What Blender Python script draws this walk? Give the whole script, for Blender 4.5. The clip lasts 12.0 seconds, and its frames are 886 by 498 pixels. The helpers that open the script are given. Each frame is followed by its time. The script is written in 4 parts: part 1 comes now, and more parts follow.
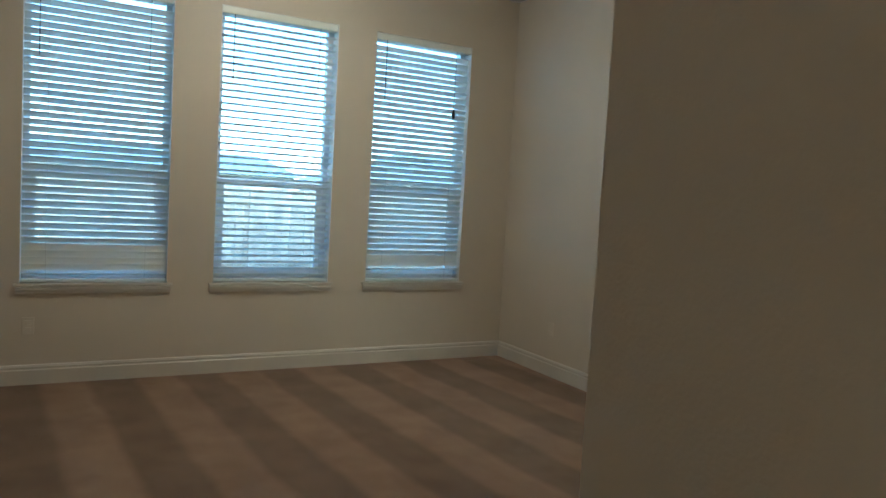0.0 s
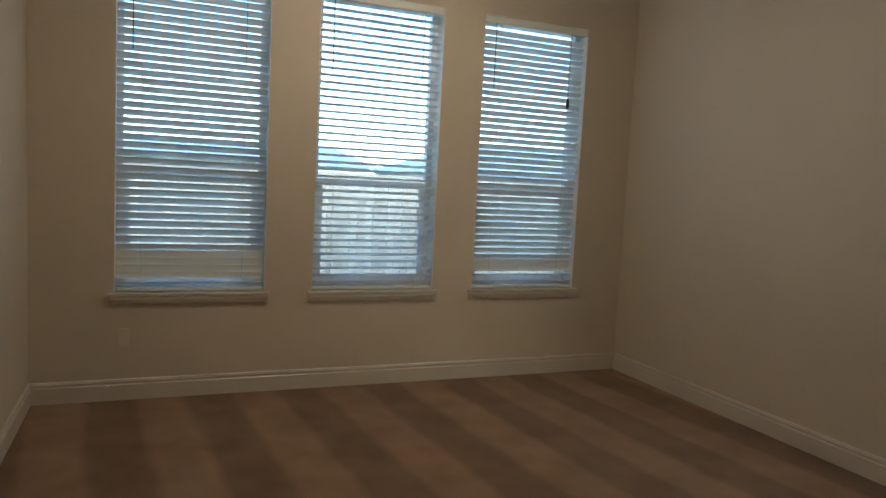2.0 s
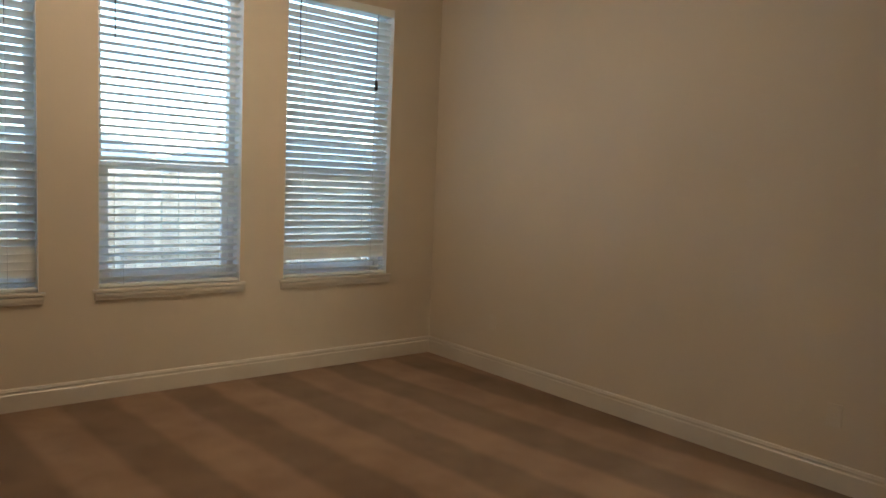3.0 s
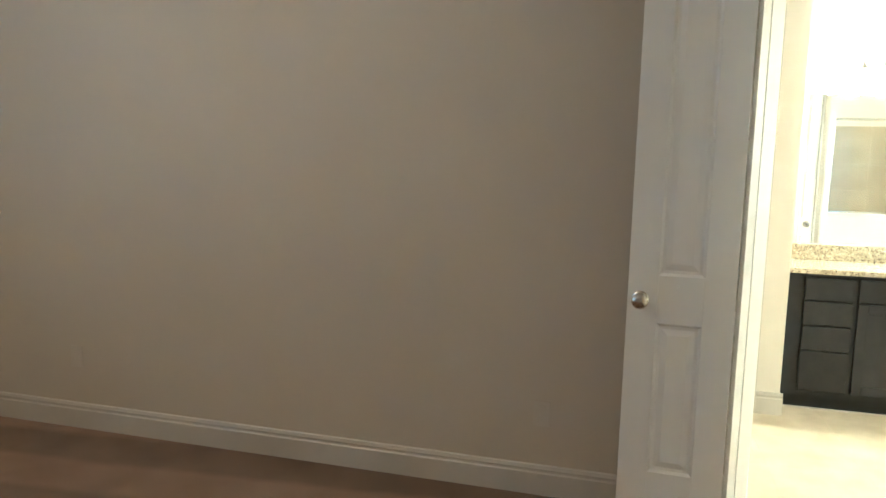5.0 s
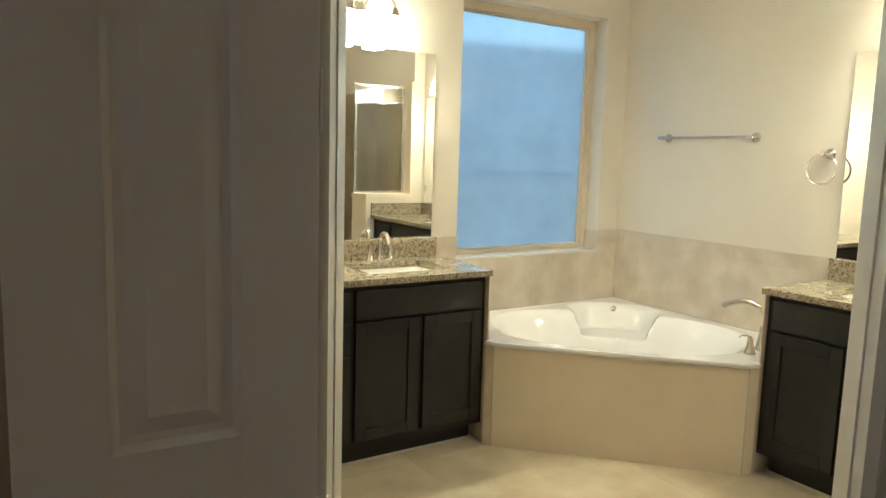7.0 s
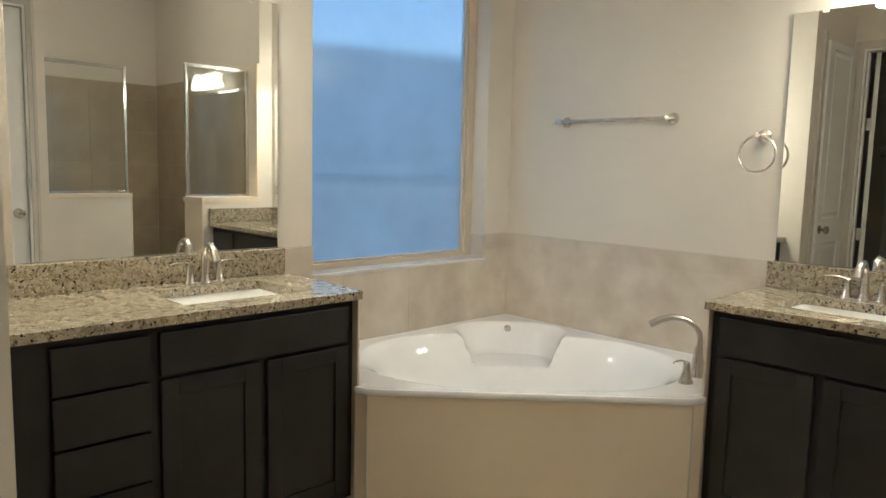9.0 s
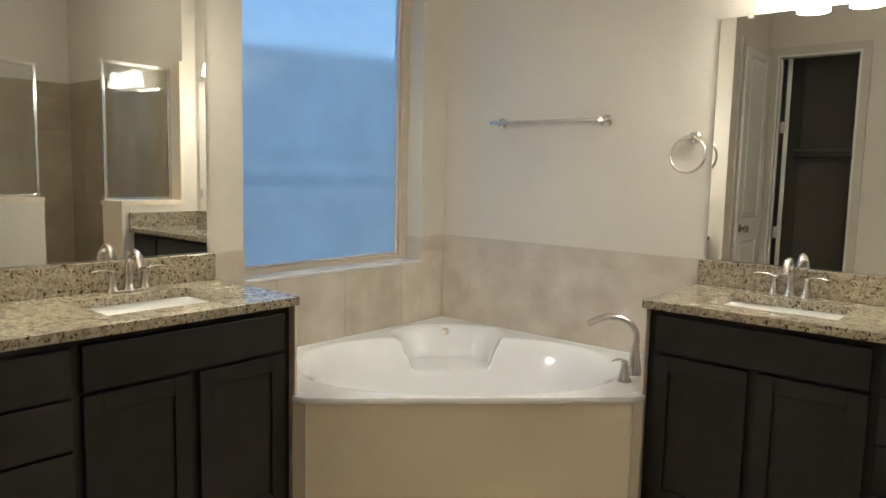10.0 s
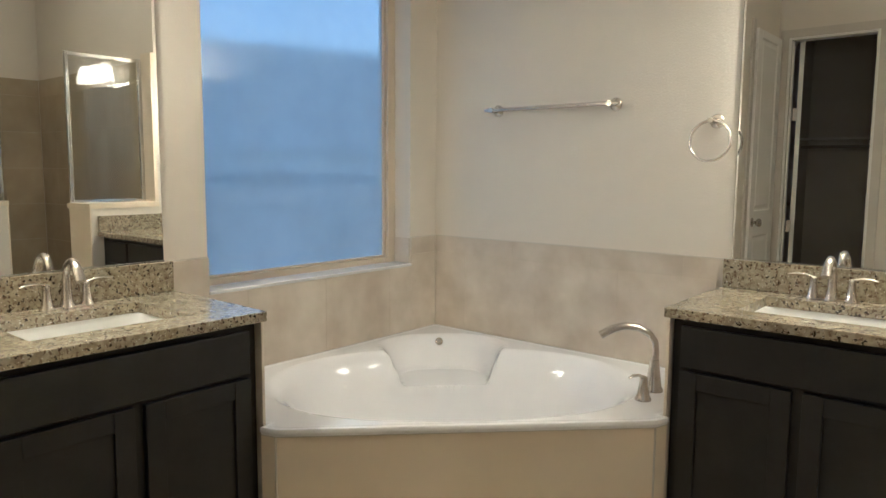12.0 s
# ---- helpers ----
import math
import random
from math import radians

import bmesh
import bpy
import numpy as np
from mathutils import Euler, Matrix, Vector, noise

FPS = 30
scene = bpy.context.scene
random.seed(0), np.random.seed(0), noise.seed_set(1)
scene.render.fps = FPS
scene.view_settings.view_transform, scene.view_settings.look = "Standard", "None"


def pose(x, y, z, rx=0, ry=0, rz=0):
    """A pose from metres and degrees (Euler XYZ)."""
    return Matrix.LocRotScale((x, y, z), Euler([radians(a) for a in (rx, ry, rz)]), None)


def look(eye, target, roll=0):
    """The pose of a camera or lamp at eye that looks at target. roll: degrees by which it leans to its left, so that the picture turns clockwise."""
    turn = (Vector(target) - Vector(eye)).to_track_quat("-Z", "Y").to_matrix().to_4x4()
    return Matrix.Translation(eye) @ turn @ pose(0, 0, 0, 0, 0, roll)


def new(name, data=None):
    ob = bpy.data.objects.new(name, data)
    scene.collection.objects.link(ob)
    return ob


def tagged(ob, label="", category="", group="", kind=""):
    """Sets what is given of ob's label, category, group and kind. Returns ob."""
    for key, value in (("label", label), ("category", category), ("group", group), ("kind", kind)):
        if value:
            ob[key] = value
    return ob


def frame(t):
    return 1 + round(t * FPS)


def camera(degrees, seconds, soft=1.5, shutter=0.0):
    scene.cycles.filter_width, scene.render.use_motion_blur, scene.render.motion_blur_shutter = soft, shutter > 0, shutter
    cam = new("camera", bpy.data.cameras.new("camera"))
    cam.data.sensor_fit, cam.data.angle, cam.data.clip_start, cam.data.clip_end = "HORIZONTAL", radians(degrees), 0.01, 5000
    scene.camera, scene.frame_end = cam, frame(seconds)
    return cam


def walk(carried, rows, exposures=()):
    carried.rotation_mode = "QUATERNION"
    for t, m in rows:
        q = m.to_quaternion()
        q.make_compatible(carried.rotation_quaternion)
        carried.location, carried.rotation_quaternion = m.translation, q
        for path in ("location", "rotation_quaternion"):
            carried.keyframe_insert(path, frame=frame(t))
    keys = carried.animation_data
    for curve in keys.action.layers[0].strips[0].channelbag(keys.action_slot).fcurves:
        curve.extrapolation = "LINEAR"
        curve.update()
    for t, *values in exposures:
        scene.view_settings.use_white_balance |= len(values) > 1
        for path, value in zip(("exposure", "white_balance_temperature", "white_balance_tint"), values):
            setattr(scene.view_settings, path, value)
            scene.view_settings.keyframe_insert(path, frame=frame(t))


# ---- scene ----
cam = camera(64.3, 12.0)
PATH = [
    (0, (-5.747, 1.649, 1.404), (-4.803, 3.407, 1.265), 3.3),
    (0.5, (-5.794, 1.925, 1.433), (-5.01, 3.758, 1.283), 3.6),
    (1, (-5.818, 2.124, 1.448), (-5.051, 3.964, 1.283), 3.3),
    (1.5, (-5.816, 2.24, 1.459), (-5.059, 4.084, 1.29), 3.1),
    (2, (-5.808, 2.259, 1.465), (-5.041, 4.098, 1.284), 2.9),
    (2.5, (-5.773, 2.309, 1.451), (-4.796, 4.045, 1.27), 2.6),
    (3, (-5.824, 2.453, 1.409), (-4.571, 4.001, 1.228), 2.4),
    (3.2, (-5.856, 2.506, 1.402), (-4.532, 3.994, 1.22), 2.5),
    (4.8, (-5.347, 3.413, 1.408), (-3.48, 4.096, 1.192), 1.8),
    (5, (-5.21, 3.509, 1.414), (-3.29, 4.023, 1.194), 1.7),
    (5.5, (-4.592, 3.597, 1.388), (-2.606, 3.612, 1.153), 1.3),
    (6, (-4.15, 3.647, 1.412), (-2.204, 3.257, 1.161), 1.7),
    (6.5, (-3.711, 3.601, 1.433), (-1.882, 2.834, 1.179), 1.6),
    (7, (-3.33, 3.515, 1.439), (-1.661, 2.444, 1.182), 1.7),
    (7.2, (-3.202, 3.491, 1.437), (-1.596, 2.326, 1.185), 1.7),
    (8.8, (-2.631, 3.04, 1.349), (-1.155, 1.71, 1.12), 1.5),
    (9, (-2.598, 2.994, 1.344), (-1.165, 1.617, 1.119), 1.4),
    (9.5, (-2.573, 2.953, 1.344), (-1.254, 1.466, 1.124), 1.4),
    (10, (-2.534, 2.987, 1.339), (-1.248, 1.471, 1.125), 1.3),
    (10.5, (-2.562, 3.032, 1.383), (-1.274, 1.517, 1.172), 1.0),
    (11, (-2.538, 3.0, 1.356), (-1.255, 1.482, 1.136), 0.9),
    (11.5, (-2.384, 2.855, 1.313), (-1.099, 1.34, 1.081), 0.9),
    (12, (-2.32, 2.705, 1.32), (-1.042, 1.182, 1.1), 0.4),
]

# stops, kelvin and tint of the clip's own camera along the way
EXPOSURES = [(0, 3.0, 4150, -8), (0.5, 2.7, 4320, -5), (1.5, 2.6, 4700, -1), (2.4, 2.68, 5000, 2), (3, 3.0, 5300, 4), (4.8, 3.53, 4380, -4), (5.2, 3.24, 4520, -1), (6, 2.6, 4900, -1), (6.5, 2.22, 4950, -3), (7.2, 1.4, 5020, 3), (8.8, 1.15, 4700, 9), (10, 1.09, 4700, 10), (12, 1.09, 4700, 11)]
walk(cam, [(t, look(eye, target, roll)) for t, eye, target, roll in PATH], EXPOSURES)

# ---- world, sun, exposure ----
world = bpy.data.worlds.new("sky")
scene.world = world
world.use_nodes = True
wn = world.node_tree.nodes
sky = wn.new("ShaderNodeTexSky")
sky.sky_type = "NISHITA"
sky.sun_disc = False
sky.sun_elevation = radians(38)
sky.sun_rotation = radians(200)
sky.air_density, sky.dust_density, sky.ozone_density = 1.2, 1.0, 1.6
wn["Background"].inputs["Strength"].default_value = 0.15
world.node_tree.links.new(sky.outputs[0], wn["Background"].inputs["Color"])
sun_data = bpy.data.lights.new("sun", "SUN")
sun_data.energy, sun_data.angle, sun_data.color = 0.8, radians(12), (1.0, 0.95, 0.88)
sun = new("sun", sun_data)
sun.matrix_world = look((-20, -60, 20), (0, 0, 0))

# ---- materials ----


def material(name, a, b, rough=0.6, scale=3.0, bump=0.0, bump_scale=200.0, metal=0.0, mix_at=(0.35, 0.65), coat=0.0, per_object=0.0):
    """Two tones mixed by coarse noise, fine tone grain, and a fine relief."""
    m = bpy.data.materials.new(name)
    m.use_nodes = True
    n, l = m.node_tree.nodes, m.node_tree.links
    p = n["Principled BSDF"]
    p.inputs["Roughness"].default_value = rough
    p.inputs["Metallic"].default_value = metal
    p.inputs["Coat Weight"].default_value = coat
    geo = n.new("ShaderNodeNewGeometry")
    big = n.new("ShaderNodeTexNoise")
    big.inputs["Scale"].default_value = scale
    big.inputs["Detail"].default_value = 4
    l.new(geo.outputs["Position"], big.inputs["Vector"])
    ramp = n.new("ShaderNodeMapRange")
    ramp.inputs["From Min"].default_value, ramp.inputs["From Max"].default_value = mix_at
    l.new(big.outputs["Fac"], ramp.inputs["Value"])
    mix = n.new("ShaderNodeMix")
    mix.data_type = "RGBA"
    mix.inputs["A"].default_value, mix.inputs["B"].default_value = (*a, 1), (*b, 1)
    l.new(ramp.outputs["Result"], mix.inputs["Factor"])
    out = mix.outputs["Result"]
    if per_object:
        info = n.new("ShaderNodeObjectInfo")
        vary = n.new("ShaderNodeMapRange")
        vary.inputs["To Min"].default_value, vary.inputs["To Max"].default_value = 1 - per_object, 1 + per_object
        l.new(info.outputs["Random"], vary.inputs["Value"])
        hsv = n.new("ShaderNodeHueSaturation")
        l.new(out, hsv.inputs["Color"])
        l.new(vary.outputs["Result"], hsv.inputs["Value"])
        out = hsv.outputs["Color"]
    l.new(out, p.inputs["Base Color"])
    if bump:
        fine = n.new("ShaderNodeTexNoise")
        fine.inputs["Scale"].default_value = bump_scale
        fine.inputs["Detail"].default_value = 3
        l.new(geo.outputs["Position"], fine.inputs["Vector"])
        bn = n.new("ShaderNodeBump")
        bn.inputs["Strength"].default_value = bump
        bn.inputs["Distance"].default_value = 0.002
        l.new(fine.outputs["Fac"], bn.inputs["Height"])
        l.new(bn.outputs["Normal"], p.inputs["Normal"])
    return m


PAINT = material("beige_wall_paint", (0.565, 0.50, 0.40), (0.60, 0.53, 0.425), 0.55, 1.2, 0.35, 120)
BATH_PAINT = material("cream_wall_paint", (0.70, 0.645, 0.555), (0.73, 0.67, 0.58), 0.5, 1.2, 0.35, 120)
CEILING = material("ceiling_paint", (0.78, 0.76, 0.72), (0.80, 0.78, 0.74), 0.8, 2, 0.4, 90)
TRIM = material("white_trim_paint", (0.57, 0.525, 0.455), (0.61, 0.565, 0.49), 0.35, 3, 0.05, 300)
DOOR_WHITE = material("white_door_paint", (0.80, 0.78, 0.74), (0.84, 0.82, 0.78), 0.38, 2, 0.12, 250)
VINYL = material("tan_vinyl_frame", (0.60, 0.51, 0.38), (0.64, 0.55, 0.42), 0.4, 4)
WHITE_VINYL = material("white_vinyl_frame", (0.74, 0.74, 0.73), (0.78, 0.78, 0.77), 0.35, 4)
SLAT = material("faux_wood_slat", (0.84, 0.865, 0.81), (0.87, 0.895, 0.84), 0.38, 8, 0.05, 300)
# thin vinyl slats let some daylight through
_n, _l = SLAT.node_tree.nodes, SLAT.node_tree.links
_t, _m = _n.new("ShaderNodeBsdfTranslucent"), _n.new("ShaderNodeMixShader")
_t.inputs["Color"].default_value = (0.80, 0.80, 0.78, 1)
_m.inputs["Fac"].default_value = 0.15
_l.new(_n["Principled BSDF"].outputs[0], _m.inputs[1])
_l.new(_t.outputs[0], _m.inputs[2])
_l.new(_m.outputs[0], _n["Material Output"].inputs["Surface"])
CORD = material("blind_cord", (0.55, 0.54, 0.52), (0.6, 0.6, 0.58), 0.8, 40)
DARK_PLASTIC = material("dark_plastic", (0.012, 0.011, 0.010), (0.02, 0.018, 0.016), 0.4, 40)
OUTLET = material("almond_outlet_plastic", (0.585, 0.525, 0.43), (0.61, 0.55, 0.455), 0.35, 10)
ESPRESSO = material("espresso_stained_wood", (0.008, 0.007, 0.0062), (0.014, 0.012, 0.0105), 0.5, 14, 0.15, 160)
ESPRESSO.node_tree.nodes["Principled BSDF"].inputs["Specular IOR Level"].default_value = 0.42
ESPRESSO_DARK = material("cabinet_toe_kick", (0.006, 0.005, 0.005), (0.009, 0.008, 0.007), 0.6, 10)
NICKEL = material("brushed_nickel", (0.56, 0.52, 0.47), (0.62, 0.58, 0.52), 0.26, 30, metal=1.0)
CHROME = material("polished_chrome", (0.72, 0.72, 0.70), (0.76, 0.76, 0.74), 0.12, 30, metal=1.0)
ACRYLIC = material("white_tub_acrylic", (0.82, 0.81, 0.815), (0.85, 0.84, 0.845), 0.08, 2, coat=0.2)
PORCELAIN = material("white_porcelain", (0.80, 0.79, 0.76), (0.83, 0.82, 0.79), 0.12, 4, coat=0.4)
TILE = material("beige_ceramic_wall_tile", (0.52, 0.445, 0.35), (0.69, 0.62, 0.52), 0.3, 5.5, 0.08, 60, mix_at=(0.3, 0.7), per_object=0.05)
APRON = material("beige_apron_tile", (0.74, 0.64, 0.485), (0.79, 0.685, 0.53), 0.38, 2.2, 0.06, 60)
FLOOR_TILE = material("cream_floor_tile", (0.49, 0.415, 0.285), (0.66, 0.58, 0.43), 0.3, 4.5, 0.08, 50, mix_at=(0.3, 0.7), per_object=0.015)
SHOWER_TILE = material("brown_shower_tile", (0.36, 0.295, 0.195), (0.46, 0.385, 0.27), 0.35, 4, 0.08, 60, mix_at=(0.3, 0.7), per_object=0.05)
GROUT = material("tile_grout", (0.53, 0.455, 0.335), (0.60, 0.525, 0.40), 0.85, 12, 0.2, 300)
MARBLE = material("white_sill_marble", (0.70, 0.70, 0.70), (0.76, 0.76, 0.76), 0.2, 6)
FENCE = material("weathered_fence_wood", (0.23, 0.19, 0.13), (0.31, 0.26, 0.185), 0.8, 3, 0.4, 40, per_object=0.12)
GREY_FENCE = material("silvered_fence_wood", (0.33, 0.29, 0.22), (0.42, 0.37, 0.28), 0.8, 3, 0.4, 40, per_object=0.08)
FENCE_CAP = material("dark_fence_cap", (0.015, 0.016, 0.014), (0.035, 0.035, 0.03), 0.8, 3, 0.4, 40)
ROOF = material("grey_roof_shingle", (0.23, 0.24, 0.22), (0.29, 0.30, 0.27), 0.9, 1.5, 0.4, 12)
BRICK_FAR = material("tan_house_brick", (0.26, 0.21, 0.15), (0.33, 0.27, 0.195), 0.85, 1.2, 0.3, 9)
SIDING = material("pale_house_siding", (0.58, 0.54, 0.46), (0.64, 0.60, 0.52), 0.8, 1.5, 0.2, 12)
GRASS = material("lawn_grass", (0.06, 0.075, 0.025), (0.11, 0.115, 0.05), 0.9, 0.8, 0.6, 25)
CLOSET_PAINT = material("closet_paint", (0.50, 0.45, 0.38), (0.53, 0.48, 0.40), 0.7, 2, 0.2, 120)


def granite():
    m = material("speckled_beige_granite", (0.265, 0.218, 0.142), (0.43, 0.378, 0.27), 0.16, 44, mix_at=(0.36, 0.62), coat=0.3)
    n, l = m.node_tree.nodes, m.node_tree.links
    p = n["Principled BSDF"]
    geo = next(x for x in n if x.type == "NEW_GEOMETRY")
    colour = p.inputs["Base Color"].links[0].from_socket
    for scale, cut, tone in ((95.0, 0.605, (0.17, 0.12, 0.075, 1)), (84.0, 0.632, (0.026, 0.019, 0.014, 1)), (150.0, 0.665, (0.70, 0.66, 0.55, 1))):
        noise_node = n.new("ShaderNodeTexNoise")
        noise_node.inputs["Scale"].default_value = scale
        noise_node.inputs["Detail"].default_value = 2
        shift = n.new("ShaderNodeVectorMath")
        shift.operation = "ADD"
        shift.inputs[1].default_value = (scale, scale * 0.7, 3)
        l.new(geo.outputs["Position"], shift.inputs[0])
        l.new(shift.outputs[0], noise_node.inputs["Vector"])
        edge = n.new("ShaderNodeMapRange")
        edge.inputs["From Min"].default_value, edge.inputs["From Max"].default_value = cut - 0.008, cut + 0.008
        l.new(noise_node.outputs["Fac"], edge.inputs["Value"])
        mix = n.new("ShaderNodeMix")
        mix.data_type = "RGBA"
        mix.inputs["B"].default_value = tone
        l.new(colour, mix.inputs["A"])
        l.new(edge.outputs["Result"], mix.inputs["Factor"])
        colour = mix.outputs["Result"]
    l.new(colour, p.inputs["Base Color"])
    return m


def carpet():
    """Cut pile that the vacuum has brushed into stripes 0.3 m wide."""
    m = material("tan_cut_pile_carpet", (0.235, 0.148, 0.090), (0.305, 0.200, 0.125), 0.95, 3.5, 1.0, 420)
    n, l = m.node_tree.nodes, m.node_tree.links
    p = n["Principled BSDF"]
    p.inputs["Sheen Weight"].default_value = 0.15
    p.inputs["Specular IOR Level"].default_value = 0.1
    geo = next(x for x in n if x.type == "NEW_GEOMETRY")
    base = p.inputs["Base Color"].links[0].from_socket
    xyz = n.new("ShaderNodeSeparateXYZ")
    l.new(geo.outputs["Position"], xyz.inputs[0])
    wob = n.new("ShaderNodeTexNoise")
    wob.inputs["Scale"].default_value = 2.2
    wob.inputs["Detail"].default_value = 3
    l.new(geo.outputs["Position"], wob.inputs["Vector"])

    def op(kind, a, b):
        node = n.new("ShaderNodeMath")
        node.operation = kind
        for k, v in enumerate((a, b)):
            if isinstance(v, (int, float)):
                node.inputs[k].default_value = v
            else:
                l.new(v, node.inputs[k])
        return node.outputs[0]
    x = op("ADD", op("ADD", xyz.outputs["X"], op("MULTIPLY", op("ADD", xyz.outputs["Y"], -6.0), 0.095)), op("MULTIPLY", wob.outputs["Fac"], 0.09))
    wave = op("SINE", op("MULTIPLY", op("ADD", x, 4.2725), 2 * math.pi / 0.59), 0)
    step = n.new("ShaderNodeMapRange")
    step.inputs["From Min"].default_value, step.inputs["From Max"].default_value = -0.3, 0.3
    l.new(wave, step.inputs["Value"])
    mix = n.new("ShaderNodeMix")
    mix.data_type = "RGBA"
    mix.blend_type = "MULTIPLY"
    mix.inputs["B"].default_value = (0.66, 0.655, 0.65, 1)
    l.new(base, mix.inputs["A"])
    l.new(step.outputs["Result"], mix.inputs["Factor"])
    l.new(mix.outputs["Result"], p.inputs["Base Color"])
    return m


def glass(name, rough=0.0, tint=(1, 1, 1)):
    m = bpy.data.materials.new(name)
    m.use_nodes = True
    p = m.node_tree.nodes["Principled BSDF"]
    p.inputs["Base Color"].default_value = (*tint, 1)
    p.inputs["Transmission Weight"].default_value = 1
    p.inputs["Roughness"].default_value = rough
    p.inputs["IOR"].default_value = 1.45
    return m


def frosted():
    """Obscure glass, wet with condensation: rough, with streaks in its relief."""
    m = glass("obscure_wet_glass", 0.30, (0.68, 0.68, 0.64))
    m.node_tree.nodes["Principled BSDF"].inputs["Specular IOR Level"].default_value = 0.3
    n, l = m.node_tree.nodes, m.node_tree.links
    p = n["Principled BSDF"]
    geo = n.new("ShaderNodeNewGeometry")
    scale = n.new("ShaderNodeVectorMath")
    scale.operation = "MULTIPLY"
    scale.inputs[1].default_value = (1, 1, 1.2)
    l.new(geo.outputs["Position"], scale.inputs[0])
    wet = n.new("ShaderNodeTexNoise")
    wet.inputs["Scale"].default_value = 2.2
    wet.inputs["Detail"].default_value = 5
    l.new(scale.outputs[0], wet.inputs["Vector"])
    rng = n.new("ShaderNodeMapRange")
    rng.inputs["To Min"].default_value, rng.inputs["To Max"].default_value = 0.05, 0.075
    l.new(wet.outputs["Fac"], rng.inputs["Value"])
    l.new(rng.outputs["Result"], p.inputs["Roughness"])
    drops = n.new("ShaderNodeTexNoise")
    drops.inputs["Scale"].default_value = 160
    l.new(geo.outputs["Position"], drops.inputs["Vector"])
    bn = n.new("ShaderNodeBump")
    bn.inputs["Strength"].default_value = 0.07
    bn.inputs["Distance"].default_value = 0.002
    l.new(drops.outputs["Fac"], bn.inputs["Height"])
    l.new(bn.outputs["Normal"], p.inputs["Normal"])
    milk, both = n.new("ShaderNodeBsdfTranslucent"), n.new("ShaderNodeMixShader")
    milk.inputs["Color"].default_value = (0.84, 0.84, 0.79, 1)
    patch = n.new("ShaderNodeMapRange")
    patch.inputs["From Min"].default_value, patch.inputs["From Max"].default_value = 0.3, 0.7
    patch.inputs["To Min"].default_value, patch.inputs["To Max"].default_value = 0.38, 0.48
    l.new(wet.outputs["Fac"], patch.inputs["Value"])
    l.new(patch.outputs["Result"], both.inputs["Fac"])
    l.new(p.outputs[0], both.inputs[1])
    l.new(milk.outputs[0], both.inputs[2])
    l.new(both.outputs[0], n["Material Output"].inputs["Surface"])
    return m


def lamp_glass(strength, tone=(1.0, 0.82, 0.58)):
    m = bpy.data.materials.new("lit_opal_glass")
    m.use_nodes = True
    p = m.node_tree.nodes["Principled BSDF"]
    p.inputs["Base Color"].default_value = (0.85, 0.82, 0.76, 1)
    p.inputs["Emission Color"].default_value = (*tone, 1)
    p.inputs["Emission Strength"].default_value = strength
    return m


GRANITE, CARPET = granite(), carpet()
CLEAR_GLASS, OBSCURE_GLASS = glass("clear_window_glass"), frosted()
SHOWER_GLASS = glass("shower_glass", 0.02, (0.95, 0.97, 0.95))
OPAL = lamp_glass(15.5, (1.0, 0.78, 0.46))
BULB = lamp_glass(112.0, (1.0, 0.78, 0.46))
# glow of the unseen bathroom dome, added as fill light
BATH_FILL = lamp_glass(24.0, (1.0, 0.78, 0.46))
DOME = lamp_glass(12.8, (1.0, 0.66, 0.365))
# fill glow for the passage, from a dome that stays out of view
HALL_FILL = lamp_glass(8.0, (1.0, 0.66, 0.36))
MIRROR = material("silvered_mirror", (0.86, 0.87, 0.85), (0.86, 0.87, 0.85), 0.0, 1, metal=1.0)

# ---- mesh helpers ----


def box(bm, x0, x1, y0, y1, z0, z1, bevel=0.0):
    made = bmesh.ops.create_cube(bm, size=1.0, matrix=Matrix.LocRotScale(((x0 + x1) / 2, (y0 + y1) / 2, (z0 + z1) / 2), None, (x1 - x0, y1 - y0, z1 - z0)))
    if bevel:
        edges = {e for v in made["verts"] for e in v.link_edges}
        bmesh.ops.bevel(bm, geom=list(edges), offset=bevel, segments=2, affect="EDGES", profile=0.6)
    return bm


def prism(bm, outline, z0, z1):
    low = [bm.verts.new((x, y, z0)) for x, y in outline]
    top = [bm.verts.new((x, y, z1)) for x, y in outline]
    n = len(outline)
    bm.faces.new(low[::-1])
    bm.faces.new(top)
    for k in range(n):
        bm.faces.new((low[k], low[(k + 1) % n], top[(k + 1) % n], top[k]))
    return bm


def lathe(bm, profile, m=Matrix(), seg=28):
    """Turns (radius, height) pairs round z."""
    rings = []
    for r, h in profile:
        rings.append([bm.verts.new(m @ Vector((r * math.cos(2 * math.pi * k / seg), r * math.sin(2 * math.pi * k / seg), h))) for k in range(seg)])
    for a, b in zip(rings, rings[1:]):
        for k in range(seg):
            bm.faces.new((a[k], a[(k + 1) % seg], b[(k + 1) % seg], b[k]))
    bm.faces.new(rings[0][::-1])
    bm.faces.new(rings[-1])
    return bm


